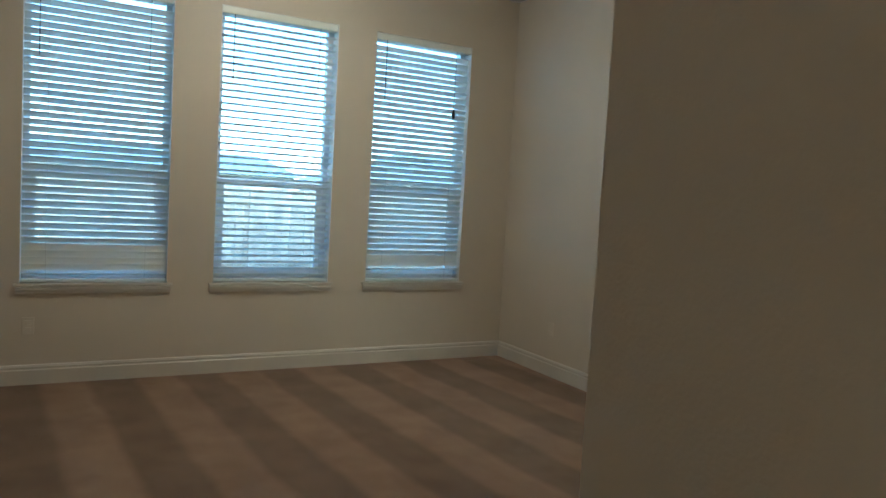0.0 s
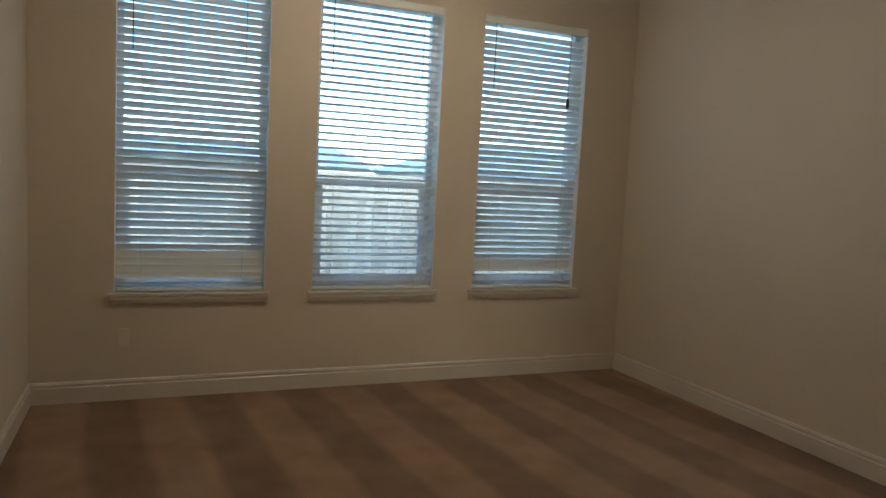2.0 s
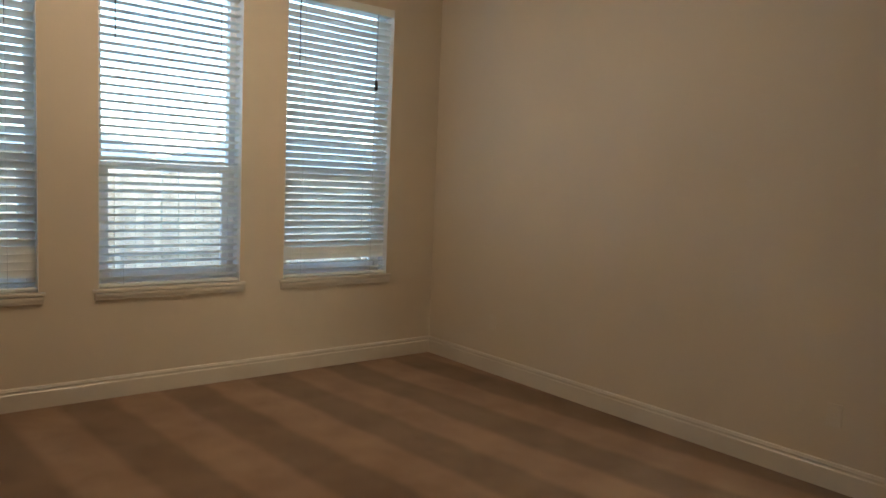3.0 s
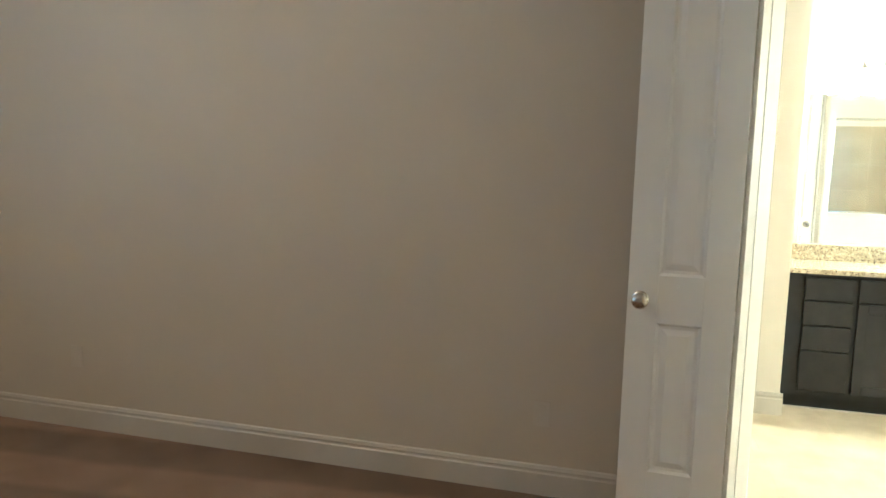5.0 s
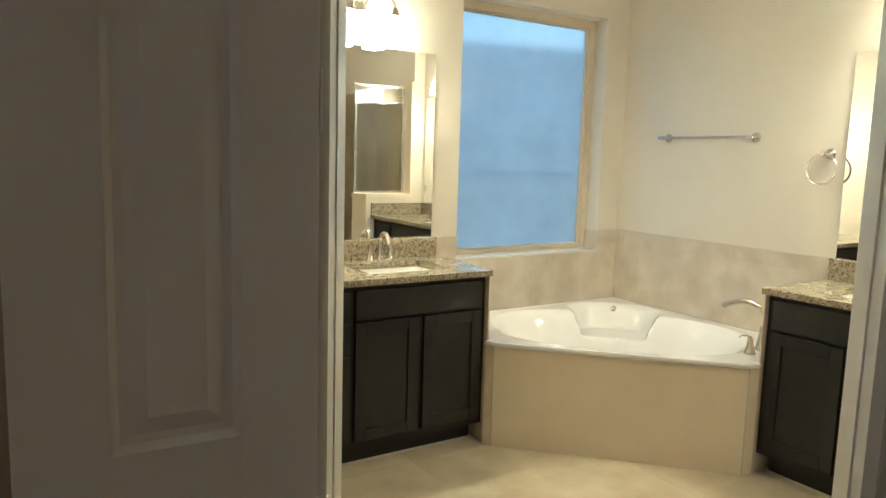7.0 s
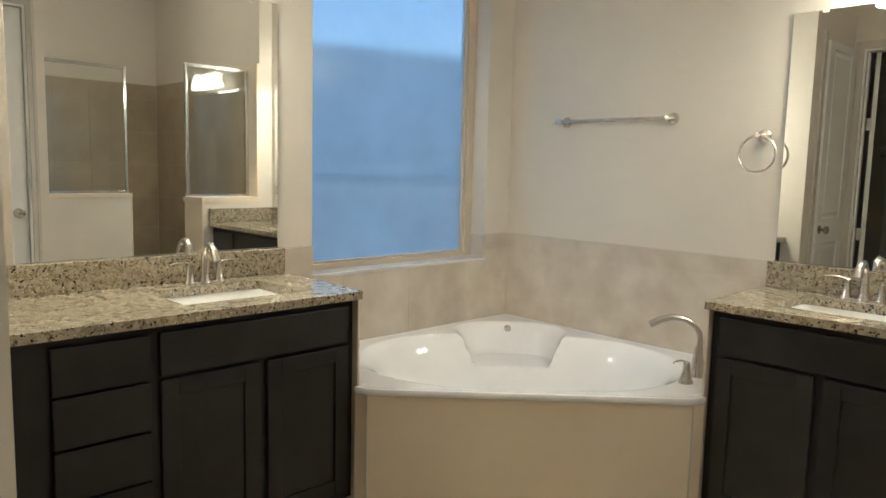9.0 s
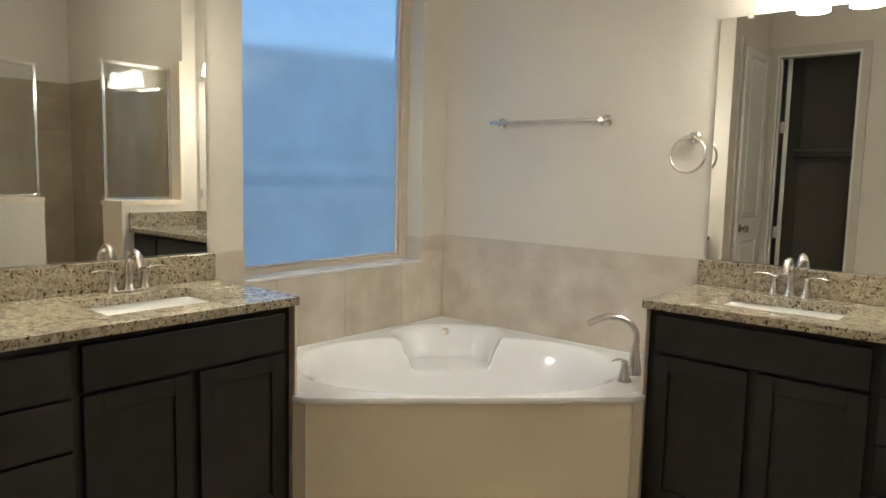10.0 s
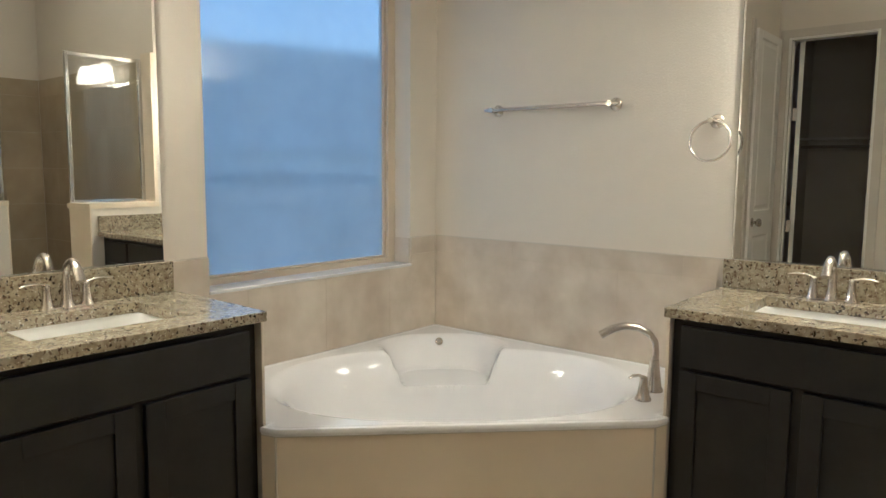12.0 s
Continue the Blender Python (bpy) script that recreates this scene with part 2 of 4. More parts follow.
def tube(bm, points, radii, seg=14, squash=1.0, closed=False):
    """A tube along points, each with its own radius."""
    pts = [Vector(p) for p in points]
    rings, side = [], None
    for k, p in enumerate(pts):
        a = pts[k - 1] if k or closed else p
        b = pts[(k + 1) % len(pts)] if k + 1 < len(pts) or closed else p
        d = (b - a).normalized()
        if side is None:
            side = d.cross(Vector((0, 0, 1)) if abs(d.z) < 0.9 else Vector((1, 0, 0))).normalized()
        side = (side - d * side.dot(d)).normalized()
        up = d.cross(side)
        r = radii[k] if isinstance(radii, (list, tuple)) else radii
        rings.append([bm.verts.new(p + side * r * math.cos(2 * math.pi * j / seg) + up * r * squash * math.sin(2 * math.pi * j / seg)) for j in range(seg)])
    pairs = list(zip(rings, rings[1:])) + ([(rings[-1], rings[0])] if closed else [])
    for a, b in pairs:
        for j in range(seg):
            bm.faces.new((a[j], a[(j + 1) % seg], b[(j + 1) % seg], b[j]))
    if not closed:
        bm.faces.new(rings[0][::-1])
        bm.faces.new(rings[-1])
    return bm


def arc(centre, u, v, radius, a0, a1, n):
    c, u, v = Vector(centre), Vector(u), Vector(v)
    return [c + radius * (math.cos(radians(a0 + (a1 - a0) * k / n)) * u + math.sin(radians(a0 + (a1 - a0) * k / n)) * v) for k in range(n + 1)]


def mesh_of(name, bm, mat, smooth=False):
    bmesh.ops.recalc_face_normals(bm, faces=bm.faces)
    me = bpy.data.meshes.new(name)
    bm.to_mesh(me)
    bm.free()
    me.materials.append(mat)
    if smooth:
        me.shade_smooth()
        me.set_sharp_from_angle(angle=radians(38))
    return me


def part(name, bm, mat, parent=None, label="", smooth=False):
    ob = new(name, mesh_of(name, bm, mat, smooth))
    if parent:
        ob.parent = parent
    return tagged(ob, label) if label else ob


def thing(name, label, category, at=(0, 0, 0), turn=0.0, group="", kind=""):
    ob = new(name)
    ob.matrix_world = pose(*at, 0, 0, turn)
    ob.empty_display_size = 0.1
    return tagged(ob, label, category, group, kind)


def structure(name, bm, mat, label, category, smooth=False):
    return tagged(part(name, bm, mat, None, smooth=smooth), label, category, kind="structure")


def B():
    return bmesh.new()


# ---- the shell ----
CEIL = 3.2
XE, YN, XW = -2.193, 7.077, -6.487          # bedroom faces
YS, XH = 2.49, -5.027                       # bedroom south wall, hall corner
WINDOWS = ((-6.018, -5.092), (-4.771, -3.872), (-3.550, -2.655))
WZ0, WZ1 = 0.688, 2.735
DOOR_H = 2.38
LJ, RJ = (-2.335, 3.103), (-2.890, 2.527)  # jambs of the angled doorway, bedroom side
LJB, RJB = (-2.170, 3.002), (-2.797, 2.417)  # the same, bath side

bm = B()
edges = [-6.73] + [v for w in WINDOWS for v in w] + [-2.073]
for k in range(0, len(edges), 2):
    box(bm, edges[k], edges[k + 1], YN, YN + 0.2, 0, CEIL)
for a, b in WINDOWS:
    box(bm, a, b, YN, YN + 0.2, 0, WZ0 - 0.022)
    box(bm, a, b, YN, YN + 0.2, WZ1, CEIL)
structure("wall_north", bm, PAINT, "beige painted bedroom wall with three tall windows", "wall")
structure("wall_west", box(B(), -6.73, XW, -1.62, YN, 0, CEIL), PAINT, "plain beige painted bedroom wall", "wall")
structure("wall_east", prism(B(), [(XE, 3.139), (-2.073, 3.085), (-2.073, YN), (XE, YN)], 0, CEIL), PAINT, "plain beige painted bedroom wall with low outlets", "wall")
structure("wall_south", prism(B(), [(XH, 2.335), (-2.927, 2.335), (-2.972, YS), (XH, YS)], 0, CEIL), PAINT, "beige painted wall beside the bedroom entry", "wall")
structure("wall_hall", box(B(), XH, XH + 0.065, -1.5, 2.335, 0, CEIL), PAINT, "beige painted wall of the entry passage", "wall")
structure("wall_hall_end", box(B(), XW, XH + 0.065, -1.62, -1.5, 0, CEIL), PAINT, "beige painted end wall of the entry passage", "wall")
bm = B()
prism(bm, [(XE, 3.139), LJ, LJB, (-2.073, 3.085)], 0, CEIL)
prism(bm, [RJ, (-2.972, YS), (-2.927, 2.335), RJB], 0, CEIL)
prism(bm, [LJ, RJ, RJB, LJB], DOOR_H, CEIL)
structure("wall_angled", bm, BATH_PAINT, "angled cream wall with the double doorway to the bathroom", "wall")

bm = B()
BW = (0.19, 1.29, 0.858, 2.335)             # bath window: y0, y1, z0, z1
box(bm, 0, 0.18, -0.18, BW[0], 0, CEIL)
box(bm, 0, 0.18, BW[1], 2.588, 0, CEIL)
box(bm, 0, 0.18, BW[0], BW[1], 0, BW[2])
box(bm, 0, 0.18, BW[0], BW[1], BW[3], CEIL)
structure("wall_bath_east", bm, BATH_PAINT, "cream bathroom wall with a large obscure window", "wall")
structure("wall_bath_south", box(B(), -4.96, 0, -0.18, 0, 0, CEIL), BATH_PAINT, "cream bathroom wall behind tub and vanity", "wall")
structure("wall_bath_stub", box(B(), -0.66, 0.18, 2.588, 3.55, 0, CEIL), BATH_PAINT, "cream wall beside the vanity alcove", "wall")
bm = B()
box(bm, -2.073, -1.36, 3.43, 3.55, 0, CEIL)
box(bm, -0.735, -0.66, 3.43, 3.55, 0, CEIL)
box(bm, -1.36, -0.735, 3.43, 3.55, DOOR_H, CEIL)
structure("wall_bath_north", bm, BATH_PAINT, "cream bathroom wall with the closet doorway", "wall")
bm = B()
box(bm, -3.07, -2.95, 1.55, 1.66, 0, CEIL)
box(bm, -3.07, -2.95, 2.28, 2.33, 0, CEIL)
box(bm, -3.07, -2.95, 1.66, 2.28, DOOR_H, CEIL)
box(bm, -4.9, -3.07, 1.55, 1.67, 0, CEIL)
structure("wall_bath_west", bm, BATH_PAINT, "cream wall between shower and closed door", "wall")
structure("wall_shower_back", box(B(), -4.96, -4.9, 0, 2.33, 0, CEIL), BATH_PAINT, "painted wall above the shower tile", "wall")
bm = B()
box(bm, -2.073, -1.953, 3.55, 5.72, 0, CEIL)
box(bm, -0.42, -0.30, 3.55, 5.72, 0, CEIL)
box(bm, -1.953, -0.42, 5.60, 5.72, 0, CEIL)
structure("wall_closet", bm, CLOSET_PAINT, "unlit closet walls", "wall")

structure("floor", prism(B(), [(XW - 0.1, -1.6), (XH + 0.04, -1.6), (XH + 0.04, YS - 0.06), (-2.95, YS - 0.06), (-2.835, 2.495), (-2.244, 3.015), (-2.13, 3.115), (-2.13, YN + 0.05), (XW - 0.1, YN + 0.05)], -0.06, 0.0), CARPET, "tan carpet with vacuumed light and dark stripes", "carpet")
structure("floor_bath", prism(B(), [(-4.95, -0.1), (0.1, -0.1), (0.1, 2.62), (-0.6, 2.62), (-0.3, 3.6), (-0.3, 5.7), (-2.08, 5.7), (-2.13, 3.115), (-2.244, 3.015), (-2.835, 2.495), (-2.95, 2.395), (-4.95, 2.395)], -0.06, -0.0012), GROUT, "cream bathroom tile floor", "floor")
structure("ceiling", box(B(), -6.8, 0.25, -1.7, 7.35, CEIL, CEIL + 0.12), CEILING, "plain white ceiling", "ceiling")

# ---- baseboards ----
BASE_PROFILE = ((0, 0), (0.016, 0), (0.016, 0.098), (0.011, 0.104), (0.011, 0.112), (0.014, 0.118), (0.009, 0.132), (0.0, 0.136))


def baseboard(a, b):
    """Runs from a to b with the room on the left of that way."""
    a, b = Vector((*a, 0)), Vector((*b, 0))
    d = (b - a).normalized()
    n = Vector((-d.y, d.x, 0))
    bm = B()
    ends = [[bm.verts.new(p + n * (w + 0.0005) + Vector((0, 0, h))) for w, h in BASE_PROFILE] for p in (a, b)]
    for k in range(len(BASE_PROFILE)):
        j = (k + 1) % len(BASE_PROFILE)
        bm.faces.new((ends[0][k], ends[0][j], ends[1][j], ends[1][k]))
    bm.faces.new(ends[0][::-1])
    bm.faces.new(ends[1])
    return structure("baseboard", bm, TRIM, "white painted moulded baseboard", "baseboard")


baseboard((XE, YN), (XW, YN))
baseboard((XE, 3.15), (XE, YN - 0.017))
baseboard((XW, YN - 0.017), (XW, -1.48))
baseboard((XH, YS), (-3.0, YS))
baseboard((XH, -1.48), (XH, YS))
baseboard((-0.66, 2.571), (-0.66, 2.721))
baseboard((-0.545, 2.588), (-0.6605, 2.588))
baseboard((-1.425, 3.43), (-2.026, 3.43))
baseboard((-2.073, 3.43), (-2.073, 3.11))

# ---- bedroom windows with blinds ----


def bedroom_window(index, x0, x1):
    w = thing("window_%d" % index, "white double-hung window behind a lowered blind", "window", ((x0 + x1) / 2, YN, WZ0), 0, kind="structure")
    h, q = (x1 - x0) / 2, WZ1 - WZ0
    bm = B()
    box(bm, -h, -h + 0.045, 0.12, 0.19, 0, q, 0.004)
    box(bm, h - 0.045, h, 0.12, 0.19, 0, q, 0.004)
    box(bm, -h + 0.045, h - 0.045, 0.12, 0.19, 0, 0.05, 0.004)
    box(bm, -h + 0.045, h - 0.045, 0.12, 0.19, q - 0.045, q, 0.004)
    part("window_frame", bm, WHITE_VINYL, w)
    bm = B()
    box(bm, -h, -h + 0.004, 0.001, 0.1195, 0.0005, q)
    box(bm, h - 0.004, h, 0.001, 0.1195, 0.0005, q)
    box(bm, -h + 0.004, h - 0.004, 0.001, 0.1195, q - 0.004, q)
    part("reveal", bm, WHITE_VINYL, w, "white painted window return")
    mid = 0.757
    bm = B()
    box(bm, -h + 0.045, h - 0.045, 0.125, 0.165, mid - 0.025, mid + 0.025, 0.004)
    box(bm, -h + 0.045, -h + 0.085, 0.128, 0.16, 0.05, mid - 0.025, 0.003)
    box(bm, h - 0.085, h - 0.045, 0.128, 0.16, 0.05, mid - 0.025, 0.003)
    box(bm, -h + 0.085, h - 0.085, 0.128, 0.16, 0.05, 0.09, 0.003)
    part("lower_sash", bm, WHITE_VINYL, w)
    for z0, z1, y in ((0.09, mid - 0.025, 0.145), (mid + 0.025, q - 0.045, 0.172)):
        e = 0.085 if z0 < 0.5 else 0.045
        pane = part("pane", box(B(), -h + e, h - e, y, y + 0.004, z0, z1), CLEAR_GLASS, w)
        pane.visible_shadow = False
    bm = B()
    box(bm, -h - 0.034, h + 0.034, -0.030, -0.0005, -0.021, 0.0, 0.006)
    box(bm, -h, h, -0.0005, 0.12, -0.021, 0.0)
    part("window_sill", bm, TRIM, w, "white painted window stool")
    bm = B()
    box(bm, -h - 0.022, h + 0.022, -0.018, -0.0005, -0.068, -0.022, 0.003)
    box(bm, -h - 0.022, h + 0.022, -0.026, -0.018, -0.046, -0.024, 0.003)
    part("apron", bm, TRIM, w, "white painted window apron")
    return w


def slat_mesh(half):
    """A slightly crowned slat along x."""
    bm = B()
    n, t = 6, 0.0016
    rows = []
    for s in (1, -1):
        for k in range(n + 1):
            y = -0.025 + 0.050 * k / n
            z = 0.0022 * (1 - (y / 0.025) ** 2) + s * t
            rows.append([bm.verts.new((x, y, z)) for x in (-half, half)])
    loop = rows[: n + 1] + rows[n + 1:][::-1]
    for k in range(len(loop)):
        a, b = loop[k], loop[(k + 1) % len(loop)]
        bm.faces.new((a[0], a[1], b[1], b[0]))
    bm.faces.new([r[0] for r in loop])
    bm.faces.new([r[1] for r in loop][::-1])
    return mesh_of("slat", bm, SLAT)


def blind(x0, x1, tilt, foot, closed, state, tassel):
    """tilt, foot: the slats' angle at the head and lowest down; closed: heights between which they hang shut."""
    h = (x1 - x0) / 2 - 0.006
    w = thing("window_blind", "white faux-wood horizontal blind, " + state, "blind", ((x0 + x1) / 2, YN + 0.05, WZ0), 0, "bedroom blinds")
    q = WZ1 - WZ0
    bm = box(B(), -h, h, -0.034, 0.03, q - 0.058, q - 0.002, 0.003)
    box(bm, -h, h, -0.042, -0.035, q - 0.055, q - 0.001, 0.003)
    part("headrail", bm, SLAT, w, "white valance over the headrail")
    part("bottom_rail", box(B(), -h, h, -0.03, 0.03, 0.006, 0.024, 0.005), SLAT, w)
    shape = slat_mesh(h)
    z, k = 0.055, 0
    while z < q - 0.08:
        s = new("slat", shape)
        s.parent = w
        shut = closed[0] < z < closed[1]
        s.matrix_local = pose(0, 0, z, (-84 if shut else -22 if closed[1] < 1 and z < closed[0] else foot + (tilt - foot) * min(1.0, z / 1.2)) + random.uniform(-1.5, 1.5), random.uniform(-0.12, 0.12), 0)
        z += 0.0495 if not shut else 0.046
    for x in (-h * 0.68, h * 0.68):
        for y in (-0.033, 0.033):
            part("ladder_cord", tube(B(), [(x, y, 0.02), (x, y, q - 0.05)], 0.0011, 5), CORD, w)
    part("tilt_wand", tube(B(), [(-h * 0.80, -0.05, q - 0.06), (-h * 0.80, -0.052, 1.515)], 0.0035, 6), DARK_PLASTIC, w, "thin tilt wand")
    x = h * 0.68
    part("lift_cord", tube(B(), [(x, -0.046, q - 0.06), (x - 0.004, -0.05, 1.50)], 0.0016, 5), DARK_PLASTIC, w)
    if tassel:
        part("tassel", lathe(B(), [(0.003, 0.03), (0.009, 0.022), (0.013, -0.01), (0.014, -0.04), (0.008, -0.052)], Matrix.Translation((x - 0.004, -0.05, 1.47)), 12), DARK_PLASTIC, w, "dark cord tassel")
    return w


for i, (a, b) in enumerate(WINDOWS):
    bedroom_window(i + 1, a, b)
blind(*WINDOWS[0], -47, -58, (0.09, 0.285), "lowered, slats half tilted", False)
blind(*WINDOWS[1], -13, -31, (9, 9), "lowered with its slats open", False)
blind(*WINDOWS[2], -47, -57, (0.12, 0.225), "lowered, with a dark tassel", True)

# ---- bedroom ceiling lamp, the warm light on the window wall ----
o = thing("unseen_ceiling_lamp", "lit opal dome ceiling lamp with a nickel ring", "ceiling lamp", (-4.45, 5.65, CEIL))
part("base_ring", lathe(B(), [(0.19, -0.0005), (0.19, -0.02), (0.18, -0.03), (0.165, -0.03)], Matrix(), 36), NICKEL, o, smooth=True)
part("dome", lathe(B(), [(0.165, -0.031), (0.16, -0.055), (0.135, -0.085), (0.09, -0.108), (0.03, -0.118), (0.004, -0.119)], Matrix(), 36), DOME, o, smooth=True)

# unseen lamp added behind the start to brighten the passage wall
o = thing("unseen_ceiling_lamp", "added unseen opal dome lamp that brightens the entry passage", "ceiling lamp", (-5.75, 0.2, CEIL))
part("base_ring", lathe(B(), [(0.17, -0.0005), (0.17, -0.02), (0.16, -0.03), (0.145, -0.03)], Matrix(), 36), NICKEL, o, smooth=True)
part("dome", lathe(B(), [(0.145, -0.031), (0.14, -0.05), (0.115, -0.075), (0.075, -0.094), (0.03, -0.102), (0.004, -0.103)], Matrix(), 36), HALL_FILL, o, smooth=True)

# ---- wall outlets ----


def outlet(x, y, z, turn, label="white duplex outlet plate on the wall", switch=False):
    o = thing("wall_switch" if switch else "wall_outlet", label, "switch" if switch else "outlet", (x, y, z), turn)
    part("plate", box(B(), -0.036, 0.036, -0.006, -0.0003, -0.058, 0.058, 0.003), OUTLET, o)
    if switch:
        part("rocker", box(B(), -0.016, 0.016, -0.009, -0.0055, -0.033, 0.033, 0.002), OUTLET, o)
    else:
        for dz in (-0.024, 0.024):
            part("socket", box(B(), -0.017, 0.017, -0.008, -0.0055, dz - 0.014, dz + 0.014, 0.002), OUTLET, o)


outlet(XE, 6.30, 0.385, -90)
outlet(XE, 3.845, 0.367, -90)
outlet(-5.961, YN, 0.40, 0)
outlet(-2.49, 0, 1.14, 180, "white light switch plate beside the shower", True)

# ---- doors ----


def knob_set(parent, x, y, z, sides=(-1, 1)):
    for s in sides:
        m = Matrix.Translation((x, y, z)) @ Matrix.Rotation(radians(-90 if s > 0 else 90), 4, "X")
        bm = lathe(B(), [(0.033, 0.018), (0.033, 0.024), (0.027, 0.028), (0.012, 0.030), (0.012, 0.045), (0.022, 0.052), (0.031, 0.064), (0.032, 0.074), (0.026, 0.083), (0.012, 0.088), (0.003, 0.0885)], m, 24)
        part("door_knob", bm, NICKEL, parent, "round satin nickel knob", True)


def leaf_mesh(w, h, t=0.035, stile=0.115, rows=((0.22, 0.83), (1.02, 2.30)), columns=1):
    """A moulded panel leaf from its hinge edge at x = 0 to x = w, centred on y = 0."""
    bm = B()
    cols, mid = [], 0.09
    inner = (w - 2 * stile - (columns - 1) * mid) / columns
    for c in range(columns):
        cols.append((stile + c * (inner + mid), stile + c * (inner + mid) + inner))
    box(bm, 0, stile, -t / 2, t / 2, 0, h, 0.0015)
    box(bm, w - stile, w, -t / 2, t / 2, 0, h, 0.0015)
    zs = [0] + [v for r in rows for v in r] + [h]
    for k in range(0, len(zs), 2):
        box(bm, stile, w - stile, -t / 2, t / 2, zs[k], zs[k + 1])
    for a, b in rows:
        for (c0, c1), (d0, d1) in zip(cols, cols[1:]):
            box(bm, c1, d0, -t / 2, t / 2, a, b)
        for x0, x1 in cols:
            for s in (-1, 1):
                f = s * t / 2
                rings = []
                for inset, depth in ((0, 0), (0.010, 0.009), (0.022, 0.010), (0.046, 0.003)):
                    y = f - s * depth
                    rings.append([bm.verts.new(p) for p in ((x0 + inset, y, a + inset), (x1 - inset, y, a + inset), (x1 - inset, y, b - inset), (x0 + inset, y, b - inset))])
                for r, q in zip(rings, rings[1:]):
                    for k in range(4):
                        bm.faces.new((r[k], r[(k + 1) % 4], q[(k + 1) % 4], q[k]))
                bm.faces.new(rings[-1])
    return bm


def hinges(door, h, t, n=4, y_side=-1):
    for k in range(n):
        z = 0.20 + (h - 0.40) * k / (n - 1)
        bm = tube(B(), [(-0.004, y_side * (t / 2 + 0.004), z - 0.045), (-0.004, y_side * (t / 2 + 0.004), z + 0.045)], 0.0065, 10)
        box(bm, -0.0045, -0.001, -t / 2 + 0.004, t / 2, z - 0.045, z + 0.045)
        part("hinge", bm, DOOR_WHITE, door, "painted hinge")


LEAF_W = 0.400
HD = DOOR_H - 0.025
# closed, the leaves lie along the doorway; both stand folded back into the bedroom
d1 = thing("door_1", "white panelled door leaf standing open into the bedroom", "door", (-2.344, 3.111, 0.012), 87.4, "double doors to the bathroom", "structure")
part("leaf", leaf_mesh(LEAF_W, HD), DOOR_WHITE, d1)
knob_set(d1, LEAF_W - 0.05, 0, 0.922)
hinges(d1, HD, 0.035, y_side=-1)
d2 = thing("door_2", "white panelled door leaf folded back beside the entry", "door", (-2.945, 2.612, 0.012), 184.0, "double doors to the bathroom", "structure")
part("leaf", leaf_mesh(LEAF_W, HD), DOOR_WHITE, d2)
knob_set(d2, LEAF_W - 0.05, 0, 0.922, (-1,))
hinges(d2, HD, 0.035, y_side=1)


def casing(p, q, n, h, width=0.062, label="white moulded door casing"):
    """Casing round an opening from p to q on a wall face whose normal is n; both legs and the head."""
    p, q, n = Vector((*p, 0)), Vector((*q, 0)), Vector((*n, 0)).normalized()
    d = (q - p).normalized()
    bm = B()

    def bar(a, b, z0, z1):
        quad = [a + n * 0.0005, b + n * 0.0005, b + n * 0.012, a + n * 0.012]
        prism(bm, [(v.x, v.y) for v in quad], z0, z1)
    bar(p - d * width, p, 0, h + width)
    bar(q, q + d * width, 0, h + width)
    bar(p, q, h, h + width)
    for a, b in ((p - d * width, p - d * (width - 0.02)), (q + d * (width - 0.02), q + d * width)):
        quad = [a + n * 0.012, b + n * 0.012, b + n * 0.018, a + n * 0.018]
        prism(bm, [(v.x, v.y) for v in quad], 0, h + width - 0.002)
    return structure("trim", bm, TRIM, label, "trim")


def jamb(p, q, pb, qb, h, stop=0.011, label="white painted door jamb"):
    """A lining 18 mm thick on the two sides and the head of an opening."""
    v = [Vector((*c, 0)) for c in (p, q, pb, qb)]
    d = (v[1] - v[0]).normalized()
    bm = B()
    for a, b, s in ((v[0], v[2], 1), (v[1], v[3], -1)):
        quad = [a, b, b + d * s * 0.018, a + d * s * 0.018]
        prism(bm, [(c.x, c.y) for c in quad], 0, h)
        m0, m1 = a.lerp(b, 0.36), a.lerp(b, 0.62)
        quad = [m0 + d * s * 0.018, m1 + d * s * 0.018, m1 + d * s * (0.018 + stop), m0 + d * s * (0.018 + stop)]
        prism(bm, [(c.x, c.y) for c in quad], 0, h - 0.02)
    quad = [v[0] + d * 0.018, v[1] - d * 0.018, v[3] - d * 0.018, v[2] + d * 0.018]
    prism(bm, [(c.x, c.y) for c in quad], h - 0.018, h)
    return structure("trim", bm, DOOR_WHITE, label, "trim")


jamb(LJ, RJ, LJB, RJB, DOOR_H, 0.003)
casing(LJ, RJ, (-0.521, 0.593), DOOR_H, 0.05)
casing(LJB, RJB, (0.521, -0.593), DOOR_H, 0.05)

# spring stop at the foot of the side door
t = thing("door_stop", "small nickel door stop with a dark rubber tip", "door stop", (-0.694, 2.812, 0.05))
part("rod", lathe(B(), [(0.014, 0.0), (0.014, 0.004), (0.006, 0.008), (0.006, 0.055)], Matrix.Rotation(radians(-90), 4, "Y"), 16), NICKEL, t, smooth=True)
part("tip", lathe(B(), [(0.010, 0.0555), (0.012, 0.060), (0.012, 0.070), (0.008, 0.074)], Matrix.Rotation(radians(-90), 4, "Y"), 16), DARK_PLASTIC, t, "dark rubber tip", True)

